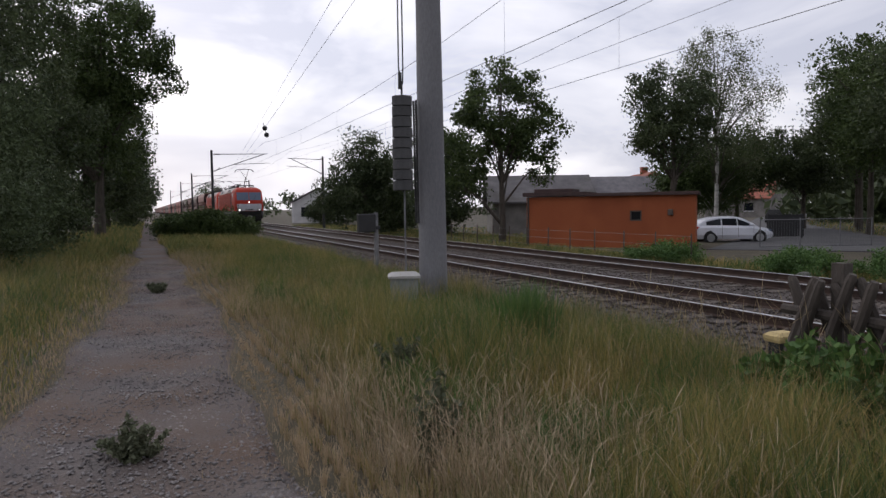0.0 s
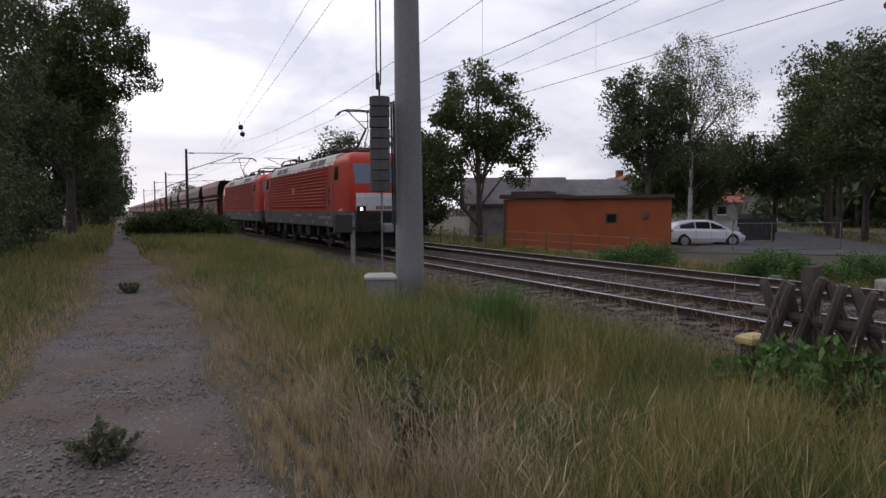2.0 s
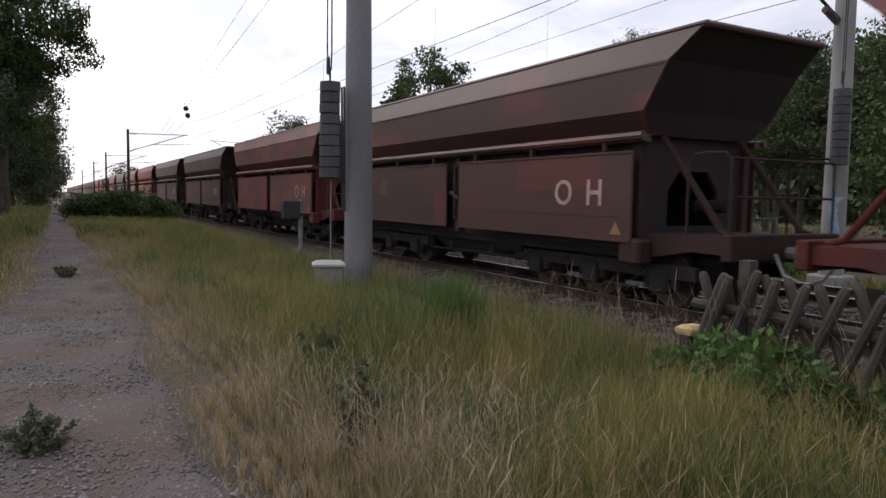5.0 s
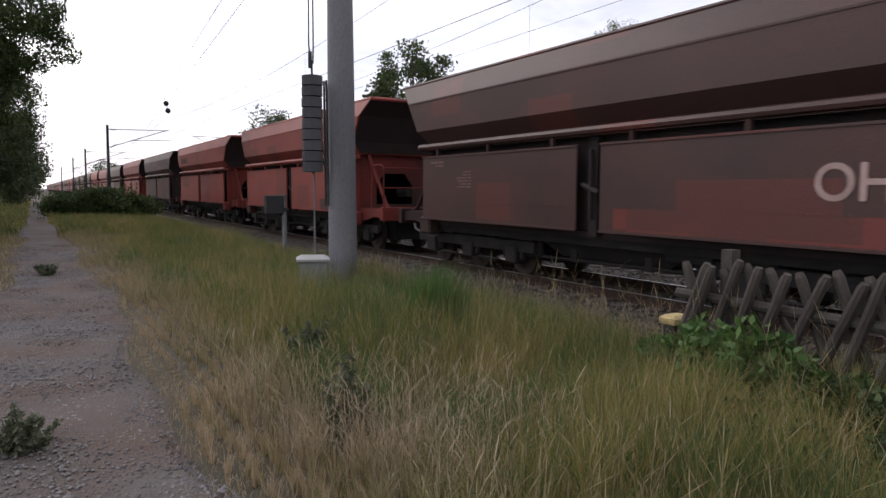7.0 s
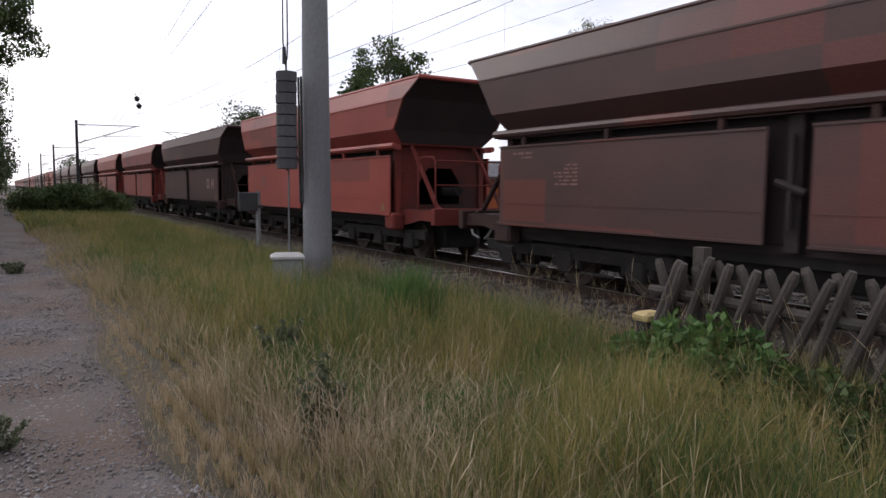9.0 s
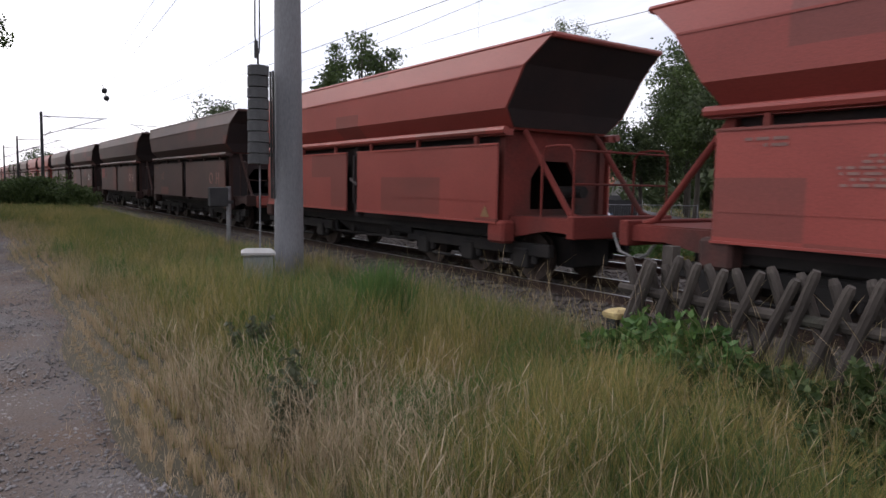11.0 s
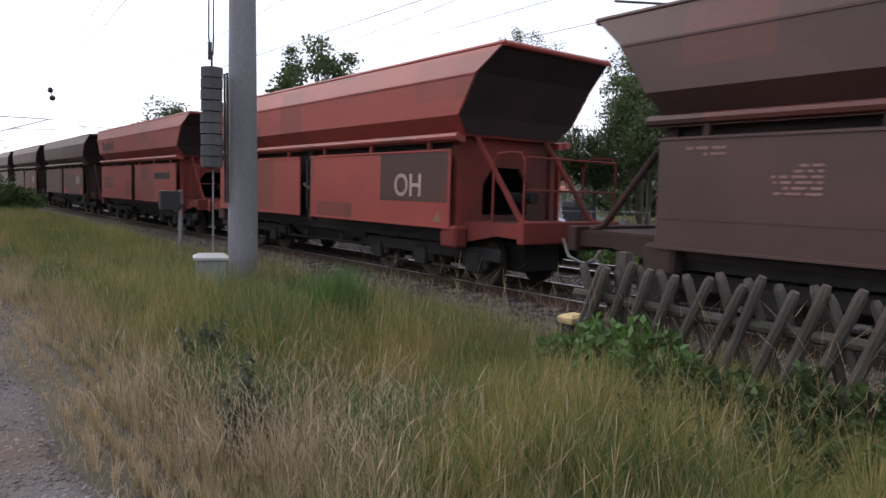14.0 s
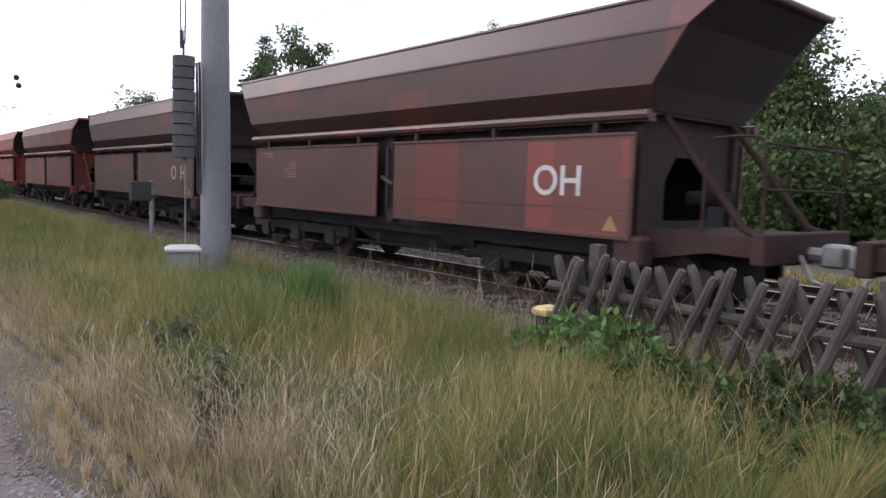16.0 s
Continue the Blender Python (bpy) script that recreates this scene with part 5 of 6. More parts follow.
    for k, (x, y, h, w) in enumerate(((44, 43, 8.5, 3.2), (49, 41, 9, 3.4), (40.5, 27.5, 11.5, 3.0), (36.5, 23.0, 11.8, 3.0), (43, 31, 14, 3.2), (47.5, 35, 14, 3.2), (54, 40, 14, 3.5), (68, 47, 13, 3.5), (38.5, 42, 7, 2.4), (42.0, 23.0, 13, 3.4), (31.0, 15.2, 11.5, 2.8), (33.5, 11.4, 7.6, 3.0))):
        tree("tree", (x, y, -0.4), h, ((0, 0, h * 0.68, w, h * 0.27), (0.8, 0.3, h * 0.5, w * 0.85, h * 0.2), (-0.9, 0, h * 0.52, w * 0.8, h * 0.2)), 120, 75, 0.17, dk if k % 2 else lf, bk, 0.2, "dark green roadside tree with a bare lower trunk", seed=30 + k, spread=0.6, limbs=8, group="trees along the road")
    for k, (x, y, h) in enumerate(((21, 62, 5.0), (24.0, 75, 6.0), (28, 95, 7.5), (19.5, 84, 4.0), (33, 120, 8), (12, 150, 7.5), (27.5, 12.8, 4.2), (23.6, 10.6, 4.6), (25.5, 8.6, 5.5), (28, 14, 6))):
        tree("bush", (x, y, -0.4), h, ((0, 0, h * 0.5, h * 0.42, h * 0.45), (h * 0.25, 0, h * 0.35, h * 0.36, h * 0.35)), 90, 60, 0.03 * h + 0.02, lf if k in (6, 7, 8, 9) else dk, bk, 0.1, "dense green bush beyond the tracks", "bush", 50 + k, spread=0.11 * h, limbs=4)
    for k, (x, y, h, w) in enumerate(((16.9, 14.2, 0.85, 1.1), (17.6, 15.2, 0.7, 0.9), (17.3, 19.6, 0.8, 1.0), (17.4, 21.2, 0.65, 1.1), (18.0, 12.3, 0.9, 1.0))):
        tree("bush", (x, y, -0.35), h, ((0, 0, h * 0.45, w, h * 0.5), (0.5, 0.2, h * 0.35, w * 0.7, h * 0.4)), 70, 60, 0.055, M["herb"], bk, 0.02, "low leafy bramble bush beside the tracks", "bush", 80 + k, spread=0.2, limbs=3)


build_trees()


def far_woods():
    """The distant line of woods that closes the view."""
    rng = np.random.default_rng(77)
    c, s = [], []
    for k in range(620):
        a = rng.uniform(-1.2, 1.9) if k < 420 else rng.uniform(0.86, 1.45)
        d = rng.uniform(170, 260) if k < 420 else rng.uniform(82, 100)
        c.append((d * math.sin(a), d * math.cos(a), rng.uniform(0.5, 5.5)))
        s.append(rng.uniform(1.2, 2.2))
    v, f = tree_mesh_leaves(rng, c, s, 60, 0.55)
    v[:, 2] = np.maximum(v[:, 2], -0.4)
    v = v[(np.repeat(np.abs(np.asarray(c)[:, 0] - 11) > 9, 60)).repeat(4)]
    tagged(new("far_woods", fast_mesh("far_woods", v, np.arange(len(v)).reshape(-1, 4), M["leafdark"])), "distant dark line of woods", "woods", kind="stuff")


far_woods()

# ---- beyond the tracks ----
def slab(name, pts, z0, z1, material, parent=None, label=""):
    return part(name, loft(bmesh.new(), [[(x, y, z0) for x, y in pts], [(x, y, z1) for x, y in pts]]), material, parent, label)


def shed():
    """A low orange rendered shed along the line, with one small window."""
    ob = empty("shed", "long low orange rendered shed with a dark flat roof", "shed", m=pose(23.75, 25.75, -0.5, 0, 0, 45.5))
    w, d, t = 2.6, 8.15, 0.25
    h = 2.72
    a, b, s0, s1 = 2.45, 3.0, 1.5, 2.0
    for name, box_ in (("wall", (0, t, 0, a, 0, h)), ("wall", (0, t, b, d, 0, h)), ("wall", (0, t, a, b, 0, s0)), ("wall", (0, t, a, b, s1, h)), ("wall", (t, w, 0, t, 0, h)), ("wall", (t, w, d - t, d, 0, h)), ("wall", (w - t, w, t, d - t, 0, h))):
        part(name, boxed(*box_), M["orange"], ob)
    win = part("window", boxed(0.1, 0.13, a, b, s0, s1), M["glass"], ob, "small dark window")
    bm = bmesh.new()
    for q in ((a, a + 0.06, s0, s1), (b - 0.06, b, s0, s1), (a, b, s0, s0 + 0.06), (a, b, s1 - 0.06, s1)):
        box(bm, -0.02, 0.1, *q)
    part("window_frame", bm, M["frame"], win)
    part("roof", boxed(-0.22, w + 0.2, -0.15, d * 0.62, h, h + 0.16, 0.01), M["roofdark"], ob, "dark brown roof edge")
    part("roof", boxed(-0.22, w + 0.2, d * 0.62, d + 0.15, h + 0.04, h + 0.24, 0.01), M["roofdark"], ob, "dark brown roof edge")
    part("roof_box", boxed(0.4, 2.3, d * 0.72, d - 0.3, h + 0.24, h + 0.42, 0.02), M["roofdark"], ob)
    part("wall_lamp", boxed(-0.12, 0.0, 1.0, 1.25, 1.75, 2.05, 0.03), M["frame"], ob)
    part("downpipe", tubed([(-0.08, d - 0.1, 0.0), (-0.08, d - 0.1, h)], 0.05, 8), M["frame"], ob)
    part("plinth", boxed(-0.02, 0.0, 0, d, -0.02, 0.18), M["pale"], ob)


shed()


def gabled(name, m, w, d, h, ridge, wall, roof, label, windows=(), category="house", chimney=False):
    """A gabled building about its own corner; the ridge runs along y."""
    ob = empty(name, label, category, m=m)
    t = 0.3
    for q in ((0, t, 0, d), (w - t, w, 0, d)):
        part("wall", boxed(*q, 0, h), wall, ob)
    for y0, y1 in ((0, t), (d - t, d)):
        pts = [(t, 0), (w - t, 0), (w - t, h), (w / 2, ridge - 0.1), (t, h)]
        part("gable_wall", loft(bmesh.new(), [[(x, y, z) for x, z in pts] for y in (y0, y1)]), wall, ob)
    for side in (0, 1):
        e = -0.4 if side == 0 else w + 0.4
        k = (ridge - h) / (w / 2)
        ze = h - 0.4 * k
        pts = [(e, ze), (w / 2, ridge), (w / 2, ridge + 0.14), (e, ze + 0.14)]
        part("roof", loft(bmesh.new(), [[(x, y, z) for x, z in pts] for y in (-0.4, d + 0.4)]), roof, ob)
    for face, c, z, ww, hh in windows:
        if face == "x":
            win = part("window", boxed(-0.02, 0.0, c - ww / 2, c + ww / 2, z, z + hh), M["glass"], ob)
            part("window_frame", boxed(-0.05, -0.02, c - ww / 2 - 0.06, c + ww / 2 + 0.06, z - 0.08, z), M["wallwhite"], win)
        else:
            win = part("window", boxed(c - ww / 2, c + ww / 2, -0.02, 0.0, z, z + hh), M["glass"], ob)
            part("window_frame", boxed(c - ww / 2 - 0.06, c + ww / 2 + 0.06, -0.05, -0.02, z - 0.08, z), M["wallwhite"], win)
    if chimney:
        part("chimney", boxed(w / 2 - 0.3, w / 2 + 0.3, d * 0.4, d * 0.4 + 0.6, ridge - 0.3, ridge + 0.7), M["redtile"], ob)
    return ob


gabled("barn", pose(26.8, 53.8, -0.4, 0, 0, -113), 7, 7.6, 2.6, 4.5, M["wallgrey"], M["roofgrey"], "long grey barn with a weathered grey roof", [("x", 1.5 + 2.2 * k, 1.0, 1.4, 0.9) for k in range(3)], "barn")
gabled("barn", pose(34.6, 50.6, -0.4, 0, 0, -113), 6, 6.2, 2.7, 4.35, M["wallgrey"], M["rooftile"], "grey-roofed outbuilding behind the shed", [("x", 2.0, 1.0, 1.2, 0.9), ("x", 5.5, 1.0, 1.2, 0.9)], "barn")
gabled("house", pose(38.6, 52.0, -0.4, 0, 0, -25), 7, 8, 3.0, 5.0, M["redtile"], M["redtile"], "red brick house half hidden by trees", [("x", 3.0, 1.0, 1.2, 1.1)], chimney=True)
gabled("house", pose(20.5, 108.0, -0.4, 0, 0, -12), 8.0, 9.0, 3.3, 5.4, M["wallwhite"], M["rooftile"], "white house with a dark roof far down the line", [("y", 2.0, 1.0, 1.2, 1.5), ("y", 5.2, 1.0, 2.2, 1.7), ("x", 4.5, 1.0, 1.4, 1.3)])
gabled("house", pose(86, 78, -0.4, 0, 0, 20), 9, 10, 3.0, 5.5, M["wallgrey"], M["redtile"], "red-roofed house at the end of the road", [("x", 3.0, 1.0, 1.4, 1.2), ("x", 7.0, 1.0, 1.4, 1.2)])


def build_road():
    """A worn asphalt road leading away from the line and the yard before it."""
    centre = [(27.0, 20.5), (33.5, 26.5), (42, 35.5), (56, 50), (84, 74), (150, 125)]
    bm = bmesh.new()
    rings = []
    for k, (x, y) in enumerate(centre):
        w = (5.5, 4.5, 3.2, 3.0, 3.0, 3.0)[k]
        z = float(ground_height(x, y))
        nx, ny = 0.66, -0.75
        rings.append([(x - nx * w, y - ny * w, z + 0.04), (x + nx * w, y + ny * w, z + 0.04), (x + nx * w, y + ny * w, z - 0.1), (x - nx * w, y - ny * w, z - 0.1)])
    loft(bm, rings)
    tagged(part("road", bm, M["asphalt"], None), "worn grey asphalt road leading away from the line", "road", kind="structure")
    slab("pavement", [(25.6, 27.6), (32.5, 23.0), (37.0, 28.5), (28.0, 33.5)], -0.5, -0.335, M["gravel"])
    tagged(bpy.data.objects["pavement.001"], "pale gravel yard in front of the shed", "yard", kind="structure")
    slab("pavement", [(38.5, 20), (60, 44), (66, 39), (46, 16)], -0.6, -0.34, M["soil"])
    tagged(bpy.data.objects["pavement.002"], "bare brown earth under the roadside trees", "earth", kind="structure")


build_road()


def car():
    """A white hatchback, nose towards local +x."""
    ob = empty("car", "white parked hatchback beside the shed", "car", m=pose(29.75, 29.7, -0.40, 0, 0, -21.5))
    L, W = 4.4, 0.9

    def section(x):
        """Half width, sill, shoulder height at x along the car."""
        w = W * float(np.interp(x, (-2.2, -2.0, -1.2, 1.2, 1.9, 2.2), (0.78, 0.92, 1.0, 1.0, 0.93, 0.7)))
        belt = float(np.interp(x, (-2.2, -2.0, -0.8, 0.9, 1.7, 2.1, 2.2), (0.78, 0.98, 0.98, 0.93, 0.82, 0.68, 0.55)))
        low = float(np.interp(x, (-2.2, -2.0, 1.9, 2.2), (0.42, 0.26, 0.22, 0.34)))
        return w, low, belt
    rings = []
    for x in np.linspace(-2.2, 2.2, 23):
        w, low, belt = section(x)
        rings.append([(x, -w * 0.9, low), (x, w * 0.9, low), (x, w, low + 0.22), (x, w * 0.98, belt - 0.12), (x, w * 0.9, belt), (x, -w * 0.9, belt), (x, -w * 0.98, belt - 0.12), (x, -w, low + 0.22)])
    body = part("body", loft(bmesh.new(), rings), M["carwhite"], ob, smooth=False)
    roof = lambda x: float(np.interp(x, (-2.05, -1.5, -0.9, 0.0, 0.5, 1.35), (1.0, 1.33, 1.45, 1.47, 1.38, 0.9)))
    rings = []
    for x in np.linspace(-2.0, 1.3, 16):
        w, low, belt = section(x)
        z = max(roof(x), belt + 0.01)
        k = 0.9 - 0.22 * (z - belt) / 0.5
        rings.append([(x, -w * 0.88, belt - 0.03), (x, w * 0.88, belt - 0.03), (x, w * k, z - 0.05), (x, w * (k - 0.1), z), (x, -w * (k - 0.1), z), (x, -w * k, z - 0.05)])
    part("cabin", loft(bmesh.new(), rings), M["carwhite"], ob)
    for side in (-1, 1):
        for a, b in ((-1.55, -0.75), (-0.68, 0.12), (0.19, 0.95)):
            pts = []
            for x in (a, b):
                w, low, belt = section(x)
                z = max(roof(x) - 0.1, belt + 0.05)
                k = 0.9 - 0.22 * (z - belt) / 0.5
                pts.append(((x, side * (w * 0.88 + 0.006), belt + 0.02), (x, side * (w * k + 0.012), z)))
            bm = bmesh.new()
            p = [pts[0][0], pts[1][0], pts[1][1], pts[0][1]]
            loft(bm, [p, [(x, y - side * 0.03, z) for x, y, z in p]])
            part("side_window", bm, M["glass"], ob)
        for x in (-1.35, 1.35):
            wheel = part("wheel", tubed([(x, side * 0.7, 0.32), (x, side * 0.9, 0.32)], 0.325, 24), M["rubber"], ob)
            part("rim", tubed([(x, side * 0.88, 0.32), (x, side * 0.915, 0.32)], 0.215, 20), M["alloy"], wheel)
            part("wheel_arch", tubed([(x, side * 0.80, 0.34), (x, side * 0.885, 0.34)], 0.37, 24), M["rubber"], ob)
        part("headlight", boxed(1.85, 2.08, side * 0.62 - 0.14, side * 0.62 + 0.14, 0.62, 0.74, 0.03), M["screen"], ob)
        part("tail_light", boxed(-2.17, -1.9, side * 0.68 - 0.12, side * 0.68 + 0.12, 0.78, 0.94, 0.03), M["tail"], ob)
        part("mirror", boxed(0.75, 0.93, side * 0.98 - 0.1, side * 0.98 + 0.1, 0.95, 1.08, 0.03), M["carwhite"], ob)
        for x in (-0.72, 0.16, 1.0):
            part("door_gap", boxed(x - 0.006, x + 0.006, side * 0.895 - 0.004, side * 0.895 + 0.008, 0.35, 0.9), M["rubber"], ob)
    part("bumper", boxed(2.02, 2.21, -0.6, 0.6, 0.36, 0.5, 0.03), M["rubber"], ob)
    part("windscreen", loft(bmesh.new(), [[(1.29, y, 0.93) for y in (-0.7, 0.7)] + [(1.25, 0.7, 0.93), (1.25, -0.7, 0.93)], [(0.56, y, 1.36) for y in (-0.55, 0.55)] + [(0.52, 0.55, 1.36), (0.52, -0.55, 1.36)]]), M["glass"], ob)


car()


def distant_car():
    ob = empty("car", "small dark car far down the road", "car", m=pose(62, 55.5, -0.36, 0, 0, 42))
    part("body", loft(bmesh.new(), [[(x, -0.85, 0.3), (x, 0.85, 0.3), (x, 0.88, 0.8), (x, 0.6, h), (x, -0.6, h), (x, -0.88, 0.8)] for x, h in ((-2.1, 0.9), (-1.5, 1.4), (0.3, 1.45), (1.0, 0.95), (2.1, 0.8))]), M["rubber"], ob)
    for x in (-1.3, 1.3):
        for y in (-0.8, 0.8):
            part("wheel", tubed([(x, y - 0.1, 0.32), (x, y + 0.1, 0.32)], 0.32, 14), M["rubber"], ob)


distant_car()


def wire_fence():
    """Thin posts and wires before the shed."""
    ob = empty("wire_fence", "low rusty wire fence beside the tracks", "fence", m=pose(17.35, 19.0, -0.4))
    post = part("post", tubed([(0, 0, 0), (0, 0, 1.15)], 0.028, 6), M["frame"], ob)
    for k in range(1, 13):
        again(post, pose(0.02 * (k % 3), 1.9 * k, 0.02 * (k % 2), 1.0 * (k % 3 - 1), 0.8 * (k % 2), 0), ob)
    for z in (0.35, 0.7, 1.05):
        part("strand", tubed([(0, 0, z), (0.02, 11, z - 0.02), (0, 23.0, z)], 0.005, 4), M["galv"], ob)


wire_fence()


def mesh_gate():
    """Steel mesh panels before the car, and a dark solid panel beside them."""
    ob = empty("mesh_gate", "galvanised steel mesh gate before the yard", "gate", m=pose(26.6, 24.6, -0.37, 0, 0, -22))
    for x in (0, 1.9, 3.8, 5.3):
        part("post", tubed([(x, 0, 0), (x, 0, 1.42)], 0.03, 8), M["galv"], ob)
    for a, b in ((0, 1.9), (1.9, 3.8), (3.8, 5.3)):
        bm = bmesh.new()
        for z in (0.1, 1.36):
            tube(bm, [(a, 0, z), (b, 0, z)], 0.02, 6)
        n = int((b - a) / 0.12)
        for k in range(1, n):
            tube(bm, [(a + (b - a) * k / n, 0, 0.1), (a + (b - a) * k / n, 0, 1.36)], 0.004, 4)
        part("mesh_panel", bm, M["galv"], ob)
    dark = empty("screen_panel", "dark solid fence panel beside the car", "panel", m=pose(33.6, 30.6, -0.37, 0, 0, -22))
    part("board", boxed(0, 2.2, -0.03, 0.03, 0.15, 1.45, 0.01), M["black"], dark)
    for x in (0.1, 2.1):
        part("post", boxed(x - 0.05, x + 0.05, 0.035, 0.12, 0, 1.5), M["steel"], dark)


mesh_gate()


def stone_block():
    ob = part("marker_stone", boxed(-0.2, 0.2, -0.14, 0.14, 0, 0.3, 0.05), M["pale"])
    ob.matrix_basis = pose(16.45, 13.7, -0.42, 0, 0, 20)
    tagged(ob, "squat pale stone block beside the far track", "stone")


stone_block()


# ---- grass ----
def blades(name, x, y, height, lean, width, material, label, rng, z=None, category="grass"):
    """Bent tapering blades, joined."""
    n = len(x)
    if z is None:
        z = ground_height(x, y) - 0.02
    a = rng.random(n) * 6.2832
    d = np.stack([np.cos(a), np.sin(a)], -1)
    face = rng.random(n) * 6.2832
    s = np.stack([np.cos(face), np.sin(face)], -1) * (width * (0.6 + 0.8 * rng.random(n)))[:, None]
    base = np.stack([x, y], -1)
    h, l = height[:, None], (lean * height)[:, None]
    mid, tip = base + d * l * 0.3, base + d * l
    def at(p, zz):
        return np.concatenate([p, zz], -1)
    z = z[:, None]
    v = np.stack([at(base - s, z), at(base + s, z), at(mid - s * 0.7, z + h * 0.55), at(mid + s * 0.7, z + h * 0.55), at(tip, z + h * (1 - 0.25 * lean[:, None]))], 1).reshape(-1, 3)
    tri = np.array([(0, 1, 3), (0, 3, 2), (2, 3, 4)])
    f = (tri[None] + 5 * np.arange(n)[:, None, None]).reshape(-1, 3)
    return tagged(new(name, fast_mesh(name, v, f, material)), label, category, kind="stuff")


def seed_stalks(name, x, y, height, material, label, rng, stout=1.0):
    """Tall stalks that end in a drooping spike."""
    n = len(x)
    z = ground_height(x, y)
    a = rng.random(n) * 6.2832
    d = np.stack([np.cos(a), np.sin(a)], -1) * (height * (0.08 + 0.6 * rng.random(n) ** 1.5))[:, None]
    ts = np.array([0, 0.5, 0.78, 0.86, 0.94, 1.0])
    ws = np.array([0.0012, 0.0011, 0.0009, 0.0026, 0.0022, 0.0006]) * stout
    p = np.stack([x, y], -1)
    rows = []
    droop = 0.05 + 0.2 * rng.random(n)
    for t, w in zip(ts, ws):
        c = p + d * t ** 2
        zz = z + height * (t - droop * max(0, t - 0.7) * 2.2)
        for k in range(3):
            b = a + k * 2.0944
            rows.append(np.stack([c[:, 0] + w * np.cos(b), c[:, 1] + w * np.sin(b), zz], -1))
    v = np.stack(rows, 1).reshape(-1, 3)
    quad = [(3 * j + k, 3 * j + (k + 1) % 3, 3 * j + 3 + (k + 1) % 3, 3 * j + 3 + k) for j in range(5) for k in range(3)]
    f = (np.array(quad)[None] + 18 * np.arange(n)[:, None, None]).reshape(-1, 4)
    return tagged(new(name, fast_mesh(name, v, f, material)), label, "grass", kind="stuff")


def patchy(x, y, s, seed):
    return np.array([noise.noise((a * s, b * s, seed)) for a, b in zip(x, y)])


def build_grass():
    rng = np.random.default_rng(101)

    def scatter(n, y0, y1, lo, hi, power):
        y = y0 + (y1 - y0) * rng.random(n) ** power
        l, h = lo(y), hi(y)
        return l + (h - l) * rng.random(n), y
    right = lambda y: path_edge(y, 1) + 0.05
    # meadow between path and ballast
    x, y = scatter(250000, 1.2, 34, right, lambda y: 6.15 + 0.25 * np.sin(0.8 * y), 2.0)
    # the blades gather in tufts
    i, j = np.floor(x / 0.17), np.floor(y / 0.17)
    u, v = np.modf(np.abs(np.sin(12.9898 * i + 78.233 * j) * 43758.5453))[0], np.modf(np.abs(np.sin(39.346 * i + 11.135 * j) * 24634.6345))[0]
    x, y = x + 0.6 * ((i + 0.15 + 0.7 * u) * 0.17 - x), y + 0.6 * ((j + 0.15 + 0.7 * v) * 0.17 - y)
    tuft = 0.7 + 0.6 * np.modf(7.0 * u + 3.0 * v)[0]
    edge = np.clip((x - path_edge(y, 1)) / 2.0, 0, 1)
    p = patchy(x, y, 0.55, 1.0)
    h = tuft * (0.15 + 0.36 * edge + 0.3 * p) * (0.55 + 0.7 * rng.random(len(x))) * np.interp(x, (5.2, 6.3), (1, 0.55))
    dry = rng.random(len(x)) < np.clip(0.95 - 1.25 * edge - 0.5 * p, 0.03, 1)
    h = np.where(np.hypot(x - 4.1, y - 11.1) < 0.75, h * 0.45, h)
    h = np.maximum(h, 0.05)
    for sel, mat, words in ((~dry, M["grass"], "long olive-green meadow grass on the verge"), (dry, M["straw"], "dry straw-coloured grass beside the path")):
        blades("meadow_grass", x[sel], y[sel], h[sel], 0.08 + 0.42 * rng.random(sel.sum()), 0.0026, mat, words, rng)
    x, y = scatter(42000, 30, 110, right, lambda y: 6.4 + 0 * y, 1.5)
    blades("meadow_grass", x, y, 0.25 + 0.4 * rng.random(len(x)), 0.25 + 0.4 * rng.random(len(x)), 0.012, M["grass"], "long olive-green meadow grass farther on", rng)
    # left verge
    x, y = scatter(36000, 4, 34, lambda y: -4.2 + 0 * y, lambda y: path_edge(y, -1) - 0.02, 1.6)
    edge = np.clip((path_edge(y, -1) - x - 0.15) / 1.5, 0, 1)
    h = np.maximum((0.1 + 0.45 * edge) * (0.5 + 0.8 * rng.random(len(x))), 0.05)
    dry = rng.random(len(x)) < np.clip(0.6 - 1.3 * edge, 0.04, 1)
    for sel, mat, words in ((~dry, M["grass"], "tall green grass below the hedge"), (dry, M["straw"], "short dry grass beside the path")):
        blades("meadow_grass", x[sel], y[sel], h[sel], 0.2 + 0.5 * rng.random(sel.sum()), 0.0055, mat, words, rng)
    x, y = scatter(16000, 32, 120, lambda y: -5 + 0 * y, lambda y: path_edge(y, -1) - 0.02, 1.4)
    blades("meadow_grass", x, y, 0.2 + 0.4 * rng.random(len(x)), 0.2 + 0.4 * rng.random(len(x)), 0.012, M["grass"], "tall green grass below the trees", rng)
    # thin growth on the path's edges and crown
    x, y = scatter(34000, 3, 28, lambda y: path_edge(y, -1) - 0.25, lambda y: path_edge(y, 1) + 0.35, 1.6)
    near = np.minimum(x - path_edge(y, -1), path_edge(y, 1) - x)
    keep = rng.random(len(x)) < np.clip(0.8 - near / 0.45, 0.02, 1) + 0.5 * (patchy(x, y, 1.1, 9.0) > 0.3)
    x, y = x[keep], y[keep]
